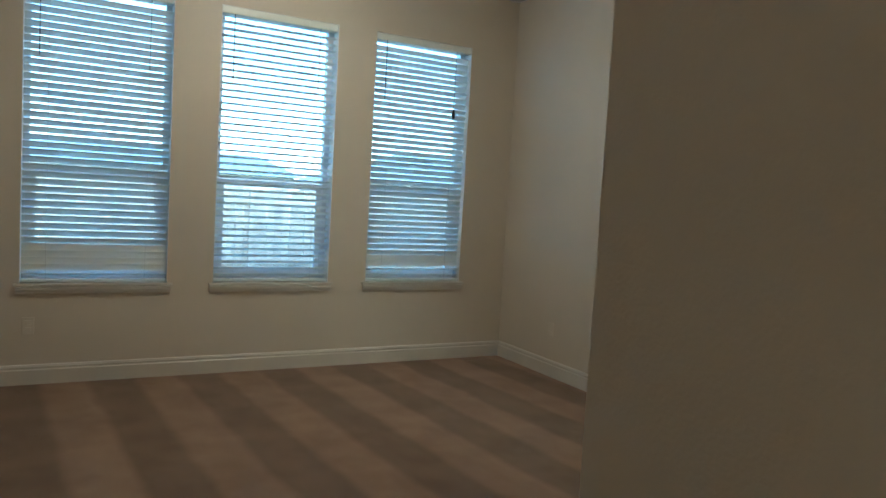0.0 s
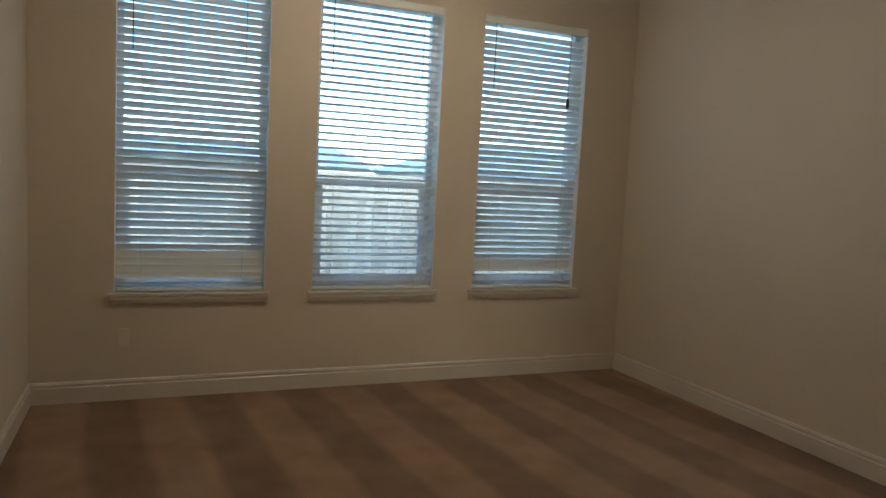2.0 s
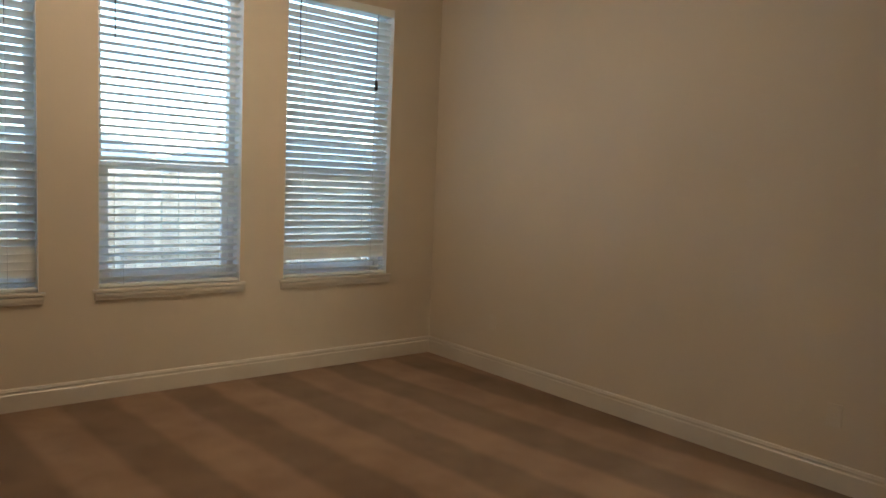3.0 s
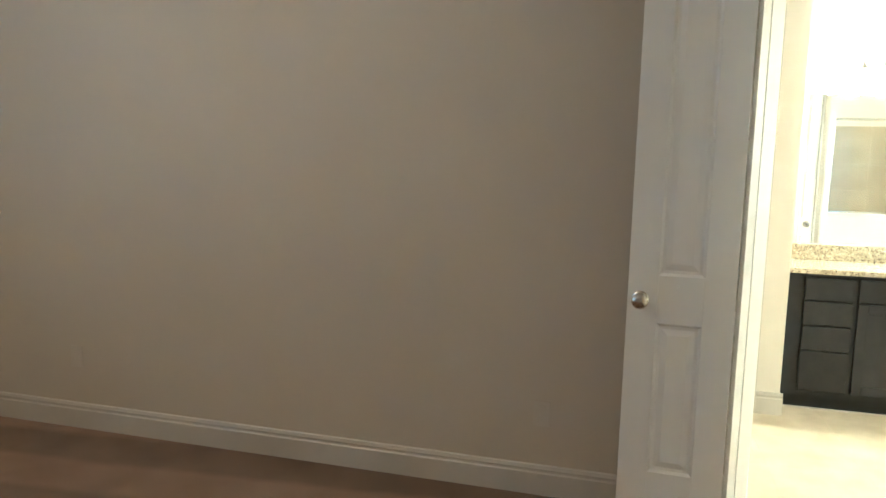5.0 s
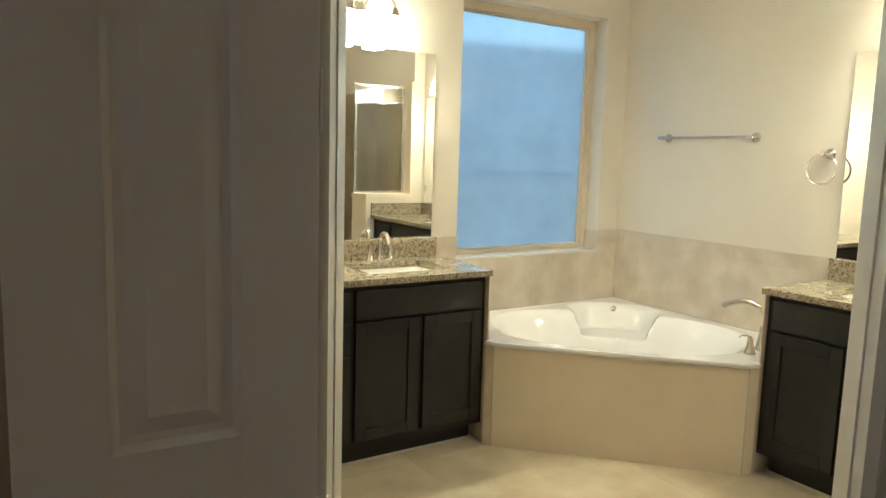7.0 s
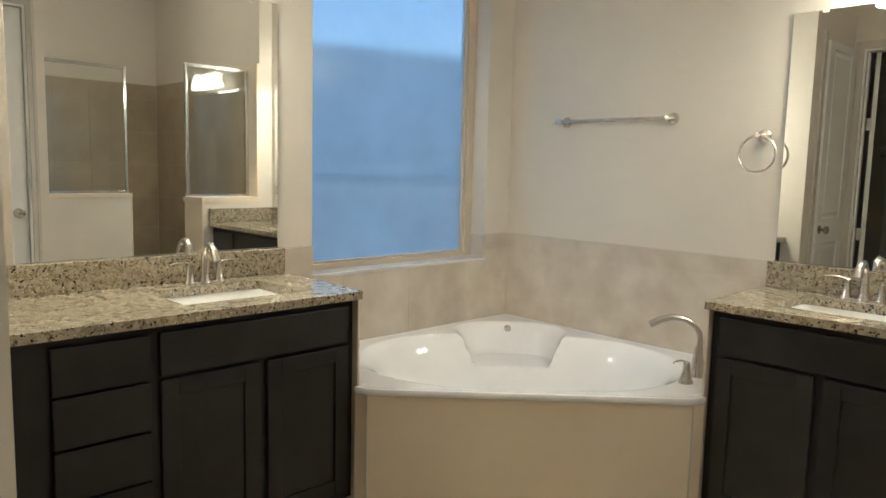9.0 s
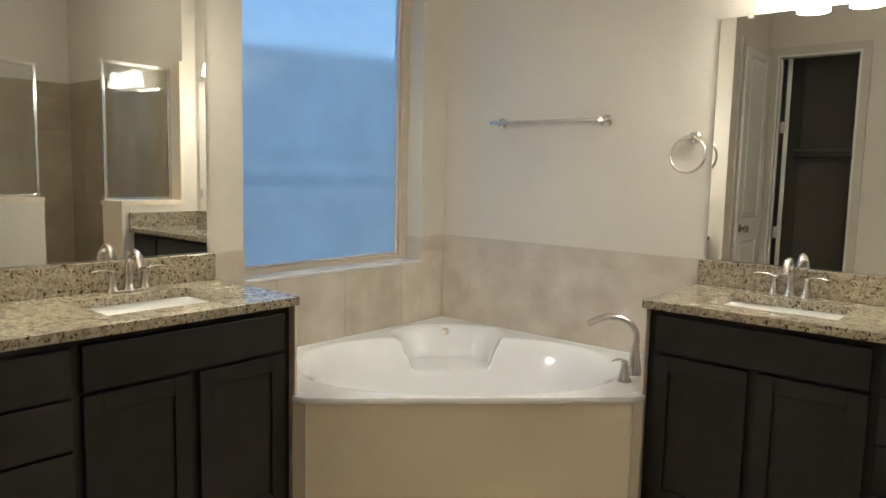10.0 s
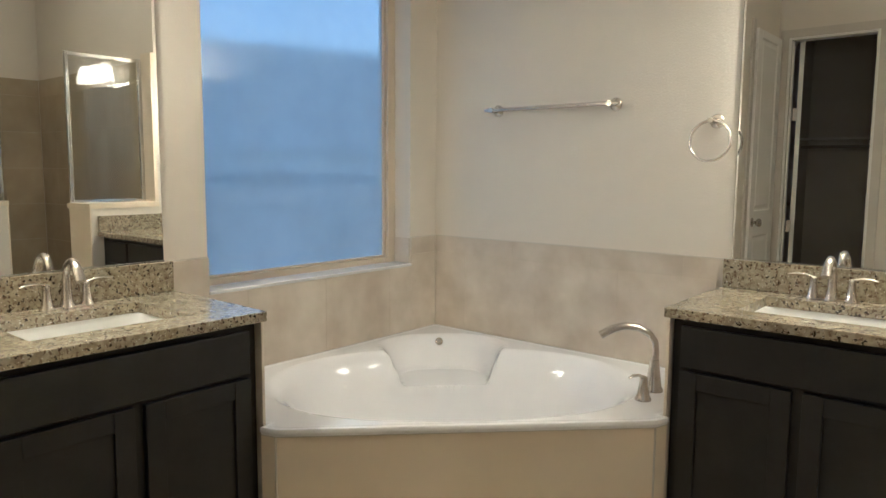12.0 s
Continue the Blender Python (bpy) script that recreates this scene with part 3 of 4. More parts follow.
# closet door in the bathroom, standing open
jamb((-1.36, 3.43), (-0.735, 3.43), (-1.36, 3.55), (-0.735, 3.55), DOOR_H)
casing((-1.36, 3.43), (-0.735, 3.43), (0, -1), DOOR_H, 0.06)
d3 = thing("door_3", "white panelled door, shut in the cream side wall", "door", (-0.676, 3.395, 0.012), -90.0, kind="structure")
part("leaf", leaf_mesh(0.60, HD, stile=0.10), DOOR_WHITE, d3)
knob_set(d3, 0.54, 0, 0.94, sides=(-1,))
structure("trim", box(B(), -0.678, -0.6605, 2.722, 2.786, 0, DOOR_H + 0.05, 0.003), TRIM, "white painted side casing", "trim")
d5 = thing("door_5", "white panelled closet door swung back into the dark closet", "door", (-0.8005, 3.575, 0.012), 69.0, kind="structure")
part("leaf", leaf_mesh(0.57, HD, stile=0.10), DOOR_WHITE, d5)
knob_set(d5, 0.51, 0, 0.94)
for z in (0.25, 0.88, 1.50, 1.90):
    if z < 1.9:
        part("hinge", box(B(), -0.016, -0.002, -0.049, -0.012, z + 0.28 * (z > 1) - 0.05, z + 0.28 * (z > 1) + 0.05, 0.002), TRIM, d5, "painted hinge leaf")

# closed door on the shower side
jamb((-2.95, 1.66), (-2.95, 2.28), (-3.07, 1.66), (-3.07, 2.28), DOOR_H)
casing((-2.95, 1.66), (-2.95, 2.28), (1, 0), DOOR_H, 0.05)
d4 = thing("door_4", "white panelled door, shut, beside the shower", "door", (-2.985, 2.258, 0.012), -90.0, kind="structure")
part("leaf", leaf_mesh(0.575, HD - 0.01, stile=0.10), DOOR_WHITE, d4)
knob_set(d4, 0.515, 0, 0.96)

# closet fittings
c = thing("closet_shelf", "white closet shelf with a hanging rod", "shelf", (-1.1865, 5.60, 1.66))
part("board", box(B(), -0.765, 0.765, -0.36, 0, 0, 0.019, 0.002), TRIM, c)
part("rod", tube(B(), [(-0.765, -0.28, -0.07), (0.765, -0.28, -0.07)], 0.016, 12), CHROME, c, "metal hanging rod")
part("cleat", box(B(), -0.765, 0.765, -0.018, 0, -0.09, -0.0005, 0.002), TRIM, c)

# ---- bathroom window ----
y0, y1, z0, z1 = BW
w = thing("window_4", "large fixed obscure-glass window in a tan vinyl frame", "window", (0.0, (y0 + y1) / 2, z0), -90, kind="structure")
h, q = (y1 - y0) / 2, z1 - z0
bm = B()
for a, b, c0, c1 in ((-h, -h + 0.05, 0.014, q), (h - 0.05, h, 0.014, q), (-h + 0.05, h - 0.05, 0.014, 0.040), (-h + 0.05, h - 0.05, q - 0.05, q)):
    box(bm, a, b, 0.10, 0.165, c0, c1, 0.003)
for a, b, c0, c1 in ((-h + 0.05, -h + 0.062, 0.040, q - 0.05), (h - 0.062, h - 0.05, 0.040, q - 0.05), (-h + 0.062, h - 0.062, 0.040, 0.050), (-h + 0.062, h - 0.062, q - 0.062, q - 0.05)):
    box(bm, a, b, 0.115, 0.15, c0, c1, 0.003)
part("window_frame", bm, VINYL, w, "tan vinyl window frame")
pane = part("pane", box(B(), -h + 0.061, h - 0.061, 0.130, 0.136, 0.049, q - 0.061), OBSCURE_GLASS, w, "obscure glass wet with condensation")
pane.visible_shadow = False
part("window_sill", box(B(), -h + 0.001, h - 0.001, -0.012, 0.10, 0.0005, 0.014, 0.003), MARBLE, w, "white polished sill")

# ---- vanities ----


def front_panel(bm, x0, x1, z0, z1, y, frame=0.055, shaker=True):
    """A drawer front or door whose face lies at y (towards the room, -y)."""
    if not shaker:
        box(bm, x0, x1, y, y + 0.019, z0, z1, 0.004)
        return bm
    for a, b, c0, c1 in ((x0, x0 + frame, z0, z1), (x1 - frame, x1, z0, z1), (x0 + frame, x1 - frame, z0, z0 + frame), (x0 + frame, x1 - frame, z1 - frame, z1)):
        box(bm, a, b, y, y + 0.019, c0, c1, 0.0025)
    box(bm, x0 + frame - 0.001, x1 - frame + 0.001, y + 0.009, y + 0.017, z0 + frame - 0.001, z1 - frame + 0.001)
    return bm


CT = 0.894


def vanity(at, turn, flip, label):
    """Facing the wall: x to the right, wall at y = 0, room at y < 0. flip puts the drawers on the right."""
    f = -1 if flip else 1

    def span(a, b):
        return (min(f * a, f * b), max(f * a, f * b))
    v = thing("vanity_cabinet", label, "vanity", at, turn, "espresso vanities")
    bm = B()
    x0, x1 = span(-0.587 if not flip else -0.555, 0.5405)
    box(bm, x0, x1, -0.52, -0.001, 0.10, 0.70)
    box(bm, x0, x1, -0.52, -0.50, 0.70, 0.858)
    for a, b in ((x0, x0 + 0.018), (x1 - 0.018, x1)):
        box(bm, a, b, -0.50, -0.001, 0.70, 0.858)
    part("body", bm, ESPRESSO, v)
    k0, k1 = span(-0.587 if not flip else -0.555, 0.512)
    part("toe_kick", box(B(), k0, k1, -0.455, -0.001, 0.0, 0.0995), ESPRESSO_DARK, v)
    part("floor_bead", box(B(), k0, k1, -0.460, -0.4555, 0.0005, 0.009), TRIM, v, "pale caulk bead along the floor")
    for a, b in ((0.70, 0.835), (0.548, 0.692), (0.393, 0.540), (0.135, 0.385)):
        p0, p1 = span(-0.475, -0.207)
        part("drawer_front", front_panel(B(), p0, p1, a, b, -0.54, shaker=False), ESPRESSO, v)
    p0, p1 = span(-0.178, 0.510)
    part("false_front", front_panel(B(), p0, p1, 0.705, 0.838, -0.54, shaker=False), ESPRESSO, v)
    for a, b in ((-0.178, 0.150), (0.180, 0.510)):
        p0, p1 = span(a, b)
        part("door", front_panel(B(), p0, p1, 0.135, 0.692, -0.54), ESPRESSO, v)
    return v


def countertop(at, turn, flip, left=-0.56, side=False):
    f = -1 if flip else 1
    o = thing("countertop", "speckled beige granite countertop with backsplash and sink cutout", "countertop", at, turn, "granite countertops")
    sx = f * 0.155
    hx, ya, yb = 0.215, -0.435, -0.135
    bm = B()
    box(bm, left, 0.56, -0.56, ya, 0.862, CT, 0.004)
    box(bm, left, 0.56, yb, -0.0005, 0.862, CT)
    box(bm, left, sx - hx, ya, yb, 0.862, CT)
    box(bm, sx + hx, 0.56, ya, yb, 0.862, CT)
    part("slab", bm, GRANITE, o)
    lo, hi = (left, 0.56)
    part("backsplash", box(B(), lo, hi, -0.021, -0.0005, CT + 0.0005, CT + 0.106, 0.003), GRANITE, o)
    if side:
        part("side_splash", box(B(), 0.539, 0.5595, -0.555, -0.0215, CT + 0.0005, CT + 0.106, 0.003), GRANITE, o)
    # undermount bowl
    s = thing("sink", "white rectangular undermount porcelain sink", "sink", at, turn, "vanity sinks")
    bm = B()
    rings = []
    for inset, z in ((-0.012, 0.861), (-0.004, 0.861), (0.002, 0.845), (0.010, 0.78), (0.03, 0.745), (0.08, 0.732)):
        rings.append([])
        r = 0.045
        for cx, cy, a0 in ((sx + hx - inset - r, yb - inset - r, 0), (sx - hx + inset + r, yb - inset - r, 90), (sx - hx + inset + r, ya + inset + r, 180), (sx + hx - inset - r, ya + inset + r, 270)):
            for k in range(6):
                a = radians(a0 + 90 * k / 5)
                rings[-1].append(bm.verts.new((cx + r * math.cos(a), cy + r * math.sin(a), z)))
    for a, b in zip(rings, rings[1:]):
        for k in range(len(a)):
            bm.faces.new((a[k], a[(k + 1) % len(a)], b[(k + 1) % len(a)], b[k]))
    bm.faces.new(rings[-1])
    part("bowl", bm, PORCELAIN, s, smooth=True)
    part("drain", lathe(B(), [(0.028, 0.0), (0.028, 0.003), (0.02, 0.005), (0.008, 0.004)], Matrix.Translation((sx, -0.27, 0.7325)), 20), NICKEL, s, "nickel drain", True)
    # faucet
    t = thing("faucet", "brushed nickel widespread faucet with two lever handles", "faucet", at, turn, "vanity faucets")
    fx, fy = f * 0.183, -0.066
    bm = lathe(B(), [(0.026, 0), (0.026, 0.006), (0.020, 0.014), (0.016, 0.03), (0.0145, 0.06), (0.013, 0.09)], Matrix.Translation((fx, fy, CT + 0.0005)), 20)
    path = [Vector((fx, fy, CT + 0.085))] + arc((fx, fy - 0.046, CT + 0.100), (0, 1, 0), (0, 0, 1), 0.046, 0, 160, 10) + [Vector((fx, fy - 0.104, CT + 0.092))]
    tube(bm, path, [0.0125, 0.0118] + [0.0112] * 4 + [0.0118] * 4 + [0.0135, 0.0150, 0.0155], 14)
    part("spout", bm, NICKEL, t, smooth=True)
    part("base_bar", box(B(), fx - 0.06, fx + 0.06, fy - 0.02, fy + 0.02, CT + 0.0005, CT + 0.009, 0.004), NICKEL, t)
    for s_ in (-1, 1):
        hx_ = fx + s_ * 0.058
        bm = lathe(B(), [(0.023, 0), (0.023, 0.006), (0.017, 0.016), (0.013, 0.04), (0.0115, 0.062), (0.012, 0.072), (0.006, 0.080)], Matrix.Translation((hx_, fy, CT + 0.0005)), 18)
        tube(bm, [(hx_ - s_ * 0.008, fy, CT + 0.073), (hx_ + s_ * 0.025, fy - 0.004, CT + 0.083), (hx_ + s_ * 0.055, fy - 0.01, CT + 0.084), (hx_ + s_ * 0.078, fy - 0.014, CT + 0.080)], [0.009, 0.0085, 0.0095, 0.005], 12, 0.5)
        part("handle", bm, NICKEL, t, smooth=True)


def wall_mirror(at, turn, x0, x1, z0=1.004, z1=1.99):
    o = thing("wall_mirror", "large frameless mirror over the vanity", "mirror", at, turn, "vanity mirrors")
    part("glass", box(B(), x0, x1, -0.007, -0.001, z0, z1, 0.0015), MIRROR, o)
    part("bottom_channel", box(B(), x0, x1, -0.011, -0.0005, z0 - 0.006, z0 - 0.0005), CHROME, o, "bright metal mirror channel")
    for x in (x0 + 0.12, x1 - 0.12):
        part("clip", box(B(), x - 0.012, x + 0.012, -0.011, -0.0072, z1 - 0.012, z1 + 0.012, 0.002), OUTLET, o, "clear mirror clip")


def vanity_light(at, turn):
    """Oval wall plate, three arched arms, three opal bell shades that hang down."""
    o = thing("vanity_light", "nickel vanity light with three lit opal bell shades", "wall lamp", at, turn, "vanity lights")
    bm = lathe(B(), [(0.058, 0), (0.058, 0.008), (0.048, 0.018), (0.02, 0.026), (0.004, 0.028)], Matrix.Rotation(radians(90), 4, "X") @ Matrix.Diagonal((1.5, 1, 1, 1)), 28)
    part("wall_plate", bm, NICKEL, o, smooth=True)
    part("crossbar", tube(B(), [(-0.185, -0.05, 0.012), (0, -0.05, 0.0), (0.185, -0.05, 0.012)], 0.006, 10), NICKEL, o, smooth=True)
    for x in (-0.185, 0.0, 0.185):
        pts = [Vector((x * 0.30, -0.02, -0.01))]
        pts += [Vector((x * (0.66 - 0.34 * math.cos(math.pi * k / 10)), -0.082 + 0.043 * math.cos(math.pi * k / 10), 0.018 + 0.062 * math.sin(math.pi * k / 10))) for k in range(11)]
        pts.append(Vector((x, -0.125, 0.005)))
        part("arm", tube(B(), pts, 0.006, 10), NICKEL, o, smooth=True)
        part("shade_cap", lathe(B(), [(0.006, 0.022), (0.012, 0.018), (0.018, 0.0), (0.026, -0.016), (0.026, -0.02)], Matrix.Translation((x, -0.125, 0.0)), 18), NICKEL, o, smooth=True)
        bm = lathe(B(), [(0.024, -0.018), (0.034, -0.04), (0.046, -0.075), (0.055, -0.115), (0.060, -0.150), (0.057, -0.151), (0.050, -0.115), (0.036, -0.07), (0.012, -0.065)], Matrix.Translation((x, -0.125, 0.0)), 28)
        part("shade", bm, OPAL, o, "lit white opal glass bell", True)
        part("bulb", lathe(B(), [(0.012, -0.085), (0.024, -0.10), (0.031, -0.122), (0.030, -0.135), (0.022, -0.150), (0.008, -0.158)], Matrix.Translation((x, -0.125, 0.0)), 20), BULB, o, "lit lamp bulb", True)


V1, V2 = ((0, 1.995, 0), -90), ((-2.0, 0, 0), 180)
vanity(*V1, False, "espresso vanity cabinet with four drawers and two doors")
vanity(*V2, True, "espresso vanity cabinet beside the tub faucet")
countertop(*V1, False, -0.592)
countertop(*V2, True, side=True)
wall_mirror(*V1, 1.995 - 2.43, 1.995 - 1.462)
wall_mirror(*V2, -2.0 + 1.465, 0.515)
vanity_light((0, 1.967, 2.150), -90)
vanity_light((-1.967, 0, 2.150), 180)
# out-of-view dome added to lift the shower walls and low bathroom surfaces
o = thing("unseen_ceiling_lamp", "added unseen opal dome lamp that brightens the shower and tub", "ceiling lamp", (-3.2, 1.05, CEIL))
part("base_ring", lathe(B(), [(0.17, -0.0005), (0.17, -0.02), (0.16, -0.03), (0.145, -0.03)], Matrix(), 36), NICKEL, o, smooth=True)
part("dome", lathe(B(), [(0.145, -0.031), (0.14, -0.05), (0.115, -0.075), (0.075, -0.094), (0.03, -0.102), (0.004, -0.103)], Matrix(), 36), BATH_FILL, o, smooth=True)
structure("side_panel", box(B(), -0.552, -0.001, 1.443, 1.453, 0, 0.8615, 0.002), TILE, "beige tiled end panel beside the vanity", "panel")
structure("side_panel", box(B(), -1.458, -1.448, 0.001, 0.552, 0, 0.8615, 0.002), TILE, "beige tiled end panel beside the second vanity", "panel")

# ---- corner tub ----
DECK = 0.538
TUB = [(-0.004, 0.004), (-0.004, 1.441), (-0.557, 1.441), (-0.559, 1.468), (-0.614, 1.451), (-1.451, 0.614), (-1.468, 0.559), (-1.446, 0.557), (-1.446, 0.004)]


def tub_depth(x, y):
    """How far the basin lies below the deck at a place."""
    u, v = (y - x) * 0.70711, (x + y) * 0.70711

    def ease(s, a, b):
        s = min(1.0, max(0.0, (s - a) / (b - a)))
        return s * s * (3 - 2 * s)
    du = (u - 0.985) / (0.425 if u > 0.985 else 0.46)
    main = 1 - (abs(du) ** 2.4 + abs(v / 0.665) ** 2.4) ** (1 / 2.4)
    deep = 0.40 * ease(main, 0.0, 0.42) + 0.012 * ease(main, -0.03, 0.02)
    half = 0.20 + 0.09 * ease(0.62 - u, -0.2, 0.3)
    su = (u - 0.58) / (0.34 if u < 0.58 else 0.5)
    seat = 1 - (abs(su) ** 3.0 + abs(v / half) ** 3.0) ** (1 / 3.0)
    shelf = 0.13 * ease(seat, 0.0, 0.27) + 0.012 * ease(seat, -0.04, 0.02)
    return max(deep, shelf)


tub = thing("corner_bathtub", "white acrylic corner bathtub with a moulded seat", "bathtub", (0, 0, 0))
bm = B()
centre = Vector((-0.66, 0.66))
N, M = 220, 84
corners = [Vector(p) for p in TUB]
per = [0.0]
for k in range(len(corners)):
    per.append(per[-1] + (corners[(k + 1) % len(corners)] - corners[k]).length)
outline = []
for j, (p, q) in enumerate(zip(corners, corners[1:] + corners[:1])):
    steps = max(2, round(N * (q - p).length / per[-1]))
    outline += [p.lerp(q, k / steps) for k in range(steps)]
N = len(outline)
rings = []
for i in range(1, M + 1):
    f = (i / M) ** 0.85
    ring = []
    for p in outline:
        e = centre.lerp(p, f)
        edge_in = (1 - f) * (p - centre).length
        lip = 0.002 * math.exp(-((edge_in - 0.012) / 0.010) ** 2)
        ring.append(bm.verts.new((e.x, e.y, DECK - tub_depth(e.x, e.y) + lip)))
    rings.append(ring)
for drop, grow in ((0.002, 1.003), (0.0125, 1.004), (0.0135, 0.999), (0.0225, 0.998), (0.0226, 0.99)):
    rings.append([bm.verts.new((*(centre + (p - centre) * grow), DECK - drop)) for p in outline])
hub = bm.verts.new((centre.x, centre.y, DECK - tub_depth(*centre)))
for k in range(N):
    bm.faces.new((hub, rings[0][k], rings[0][(k + 1) % N]))
for a, b in zip(rings, rings[1:]):
    for k in range(N):
        bm.faces.new((a[k], b[k], b[(k + 1) % N], a[(k + 1) % N]))
part("basin", bm, ACRYLIC, tub, smooth=True)
part("overflow", lathe(B(), [(0.019, -0.004), (0.019, 0.003), (0.015, 0.006), (0.005, 0.007)], Matrix.Translation((-0.182, 0.182, DECK - 0.030)) @ Matrix.Rotation(radians(58), 4, Vector((-1, -1, 0))), 24), NICKEL, tub, "round nickel overflow cover", True)
ap = thing("tub_apron", "beige tiled tub surround front with a thin cap strip", "tub surround", (0, 0, 0))
part("front", prism(B(), [(-0.553, 1.405), (-0.553, 1.462), (-0.604, 1.446), (-1.446, 0.604), (-1.462, 0.553), (-1.405, 0.553), (-1.405, 0.567), (-0.605, 1.407)], 0, 0.5105), APRON, ap)
# a thin pale bead marks each front corner of the apron
for x, y in ((-0.604, 1.446), (-1.446, 0.604)):
    part("corner_bead", tube(B(), [(x, y, 0.0), (x, y, 0.5105)], 0.0035, 8), TRIM, ap, "thin pale bead down the apron corner")
part("cap_strip", prism(B(), [(-0.5535, 1.405), (-0.5535, 1.465), (-0.608, 1.4495), (-1.4495, 0.608), (-1.465, 0.5535), (-1.405, 0.5535), (-1.405, 0.567), (-0.605, 1.407)], 0.511, 0.5152), TRIM, ap, "pale caulk line under the rim")

# tub filler on the deck
t = thing("tub_faucet", "brushed nickel high-arc tub spout with a lever handle", "faucet", (-1.315, 0.322, DECK), 0)
bm = lathe(B(), [(0.034, 0), (0.034, 0.006), (0.028, 0.016), (0.024, 0.05), (0.0195, 0.08), (0.0165, 0.115)], Matrix(), 24)
dirn = Vector((0.80, 0.60, 0)).normalized()
neck = [Vector((0, 0, 0.105)), Vector((0, 0, 0.14)) - dirn * 0.004, Vector((0, 0, 0.178)), dirn * 0.022 + Vector((0, 0, 0.210)), dirn * 0.062 + Vector((0, 0, 0.232)), dirn * 0.11 + Vector((0, 0, 0.236)), dirn * 0.15 + Vector((0, 0, 0.225)), dirn * 0.195 + Vector((0, 0, 0.200))]
tube(bm, neck, [0.0165, 0.015, 0.0145, 0.0145, 0.0145, 0.015, 0.016, 0.0165], 16, 0.8)
part("spout", bm, NICKEL, t, smooth=True)
hp = Vector((-0.016, 0.123, 0))
bm = lathe(B(), [(0.028, 0), (0.028, 0.005), (0.022, 0.018), (0.016, 0.045), (0.013, 0.068), (0.014, 0.078), (0.006, 0.086)], Matrix.Translation(hp), 22)
tube(bm, [hp + Vector((-0.008, 0, 0.078)), hp + Vector((0.012, 0.012, 0.088)), hp + Vector((0.03, 0.022, 0.084)), hp + Vector((0.042, 0.028, 0.074))], [0.009, 0.009, 0.0085, 0.005], 12, 0.55)
part("handle", bm, NICKEL, t, smooth=True)

# ---- towel bar and ring ----
t = thing("towel_bar", "brushed nickel towel bar with round wall flanges", "towel bar", (-0.677, 0, 1.597), 180)
for x in (-0.295, 0.295):
    bm = lathe(B(), [(0.027, 0.0005), (0.027, 0.006), (0.022, 0.012), (0.011, 0.018), (0.010, 0.05), (0.012, 0.055), (0.012, 0.066)], Matrix.Translation((x, 0, 0)) @ Matrix.Rotation(radians(90), 4, "X"), 24)
    part("flange", bm, NICKEL, t, smooth=True)
bm = tube(B(), [(-0.335, -0.055, 0), (-0.32, -0.055, 0), (-0.30, -0.055, 0), (0.30, -0.055, 0), (0.32, -0.055, 0), (0.335, -0.055, 0)], [0.006, 0.0105, 0.0085, 0.0085, 0.0105, 0.006], 14)
part("bar", bm, NICKEL, t, smooth=True)
t = thing("towel_ring", "brushed nickel towel ring on a round flange", "towel ring", (-1.386, 0, 1.512), 180)
bm = lathe(B(), [(0.027, 0.0005), (0.027, 0.006), (0.022, 0.012), (0.011, 0.018), (0.009, 0.06), (0.012, 0.068), (0.010, 0.08)], Matrix.Rotation(radians(90), 4, "X"), 24)
part("flange", bm, NICKEL, t, smooth=True)
part("ring", tube(B(), arc((0, -0.072, -0.075), (1, 0, 0), (0, 0.12, 1), 0.074, 0, 352.5, 47), 0.005, 10, closed=True), NICKEL, t, smooth=True)

# ---- shower ----
k = thing("shower_knee_wall", "cream half wall with a tile cap beside the vanity", "half wall", (0, 0, 0))
part("core", prism(B(), [(-2.566, 0.112), (-2.566, 0.592), (-2.738, 0.652), (-2.738, 0.112)], 0, 1.05), BATH_PAINT, k)
part("cap", prism(B(), [(-2.556, 0.112), (-2.556, 0.606), (-2.748, 0.672), (-2.748, 0.112)], 1.0505, 1.085), APRON, k, "beige tile cap")
part("end_tile", prism(B(), [(-2.5655, 0.594), (-2.5655, 0.602), (-2.7385, 0.662), (-2.7385, 0.654)], 0, 1.05), APRON, k, "beige tile end")
structure("wall_shower_stub", box(B(), -2.738, -2.566, 0.0005, 0.1115, 0, CEIL), BATH_PAINT, "narrow cream wall between vanity and shower", "wall")
structure("trim", box(B(), -2.70, -2.562, 0.112, 0.139, 1.0855, 2.14, 0.002), APRON, "beige tile edge beside the shower panel", "trim")
k2 = thing("shower_knee_wall", "cream half wall with a tile cap at the shower back", "half wall", (-3.53, 0, 0))
part("core", box(B(), -0.06, 0.06, 0.80, 1.549, 0, 1.045), BATH_PAINT, k2)
part("cap", box(B(), -0.072, 0.072, 0.788, 1.549, 1.0455, 1.08, 0.004), APRON, k2, "beige tile cap")
part("end_tile", box(B(), -0.064, 0.064, 0.79, 0.7995, 0, 1.045, 0.002), APRON, k2, "beige tile end")


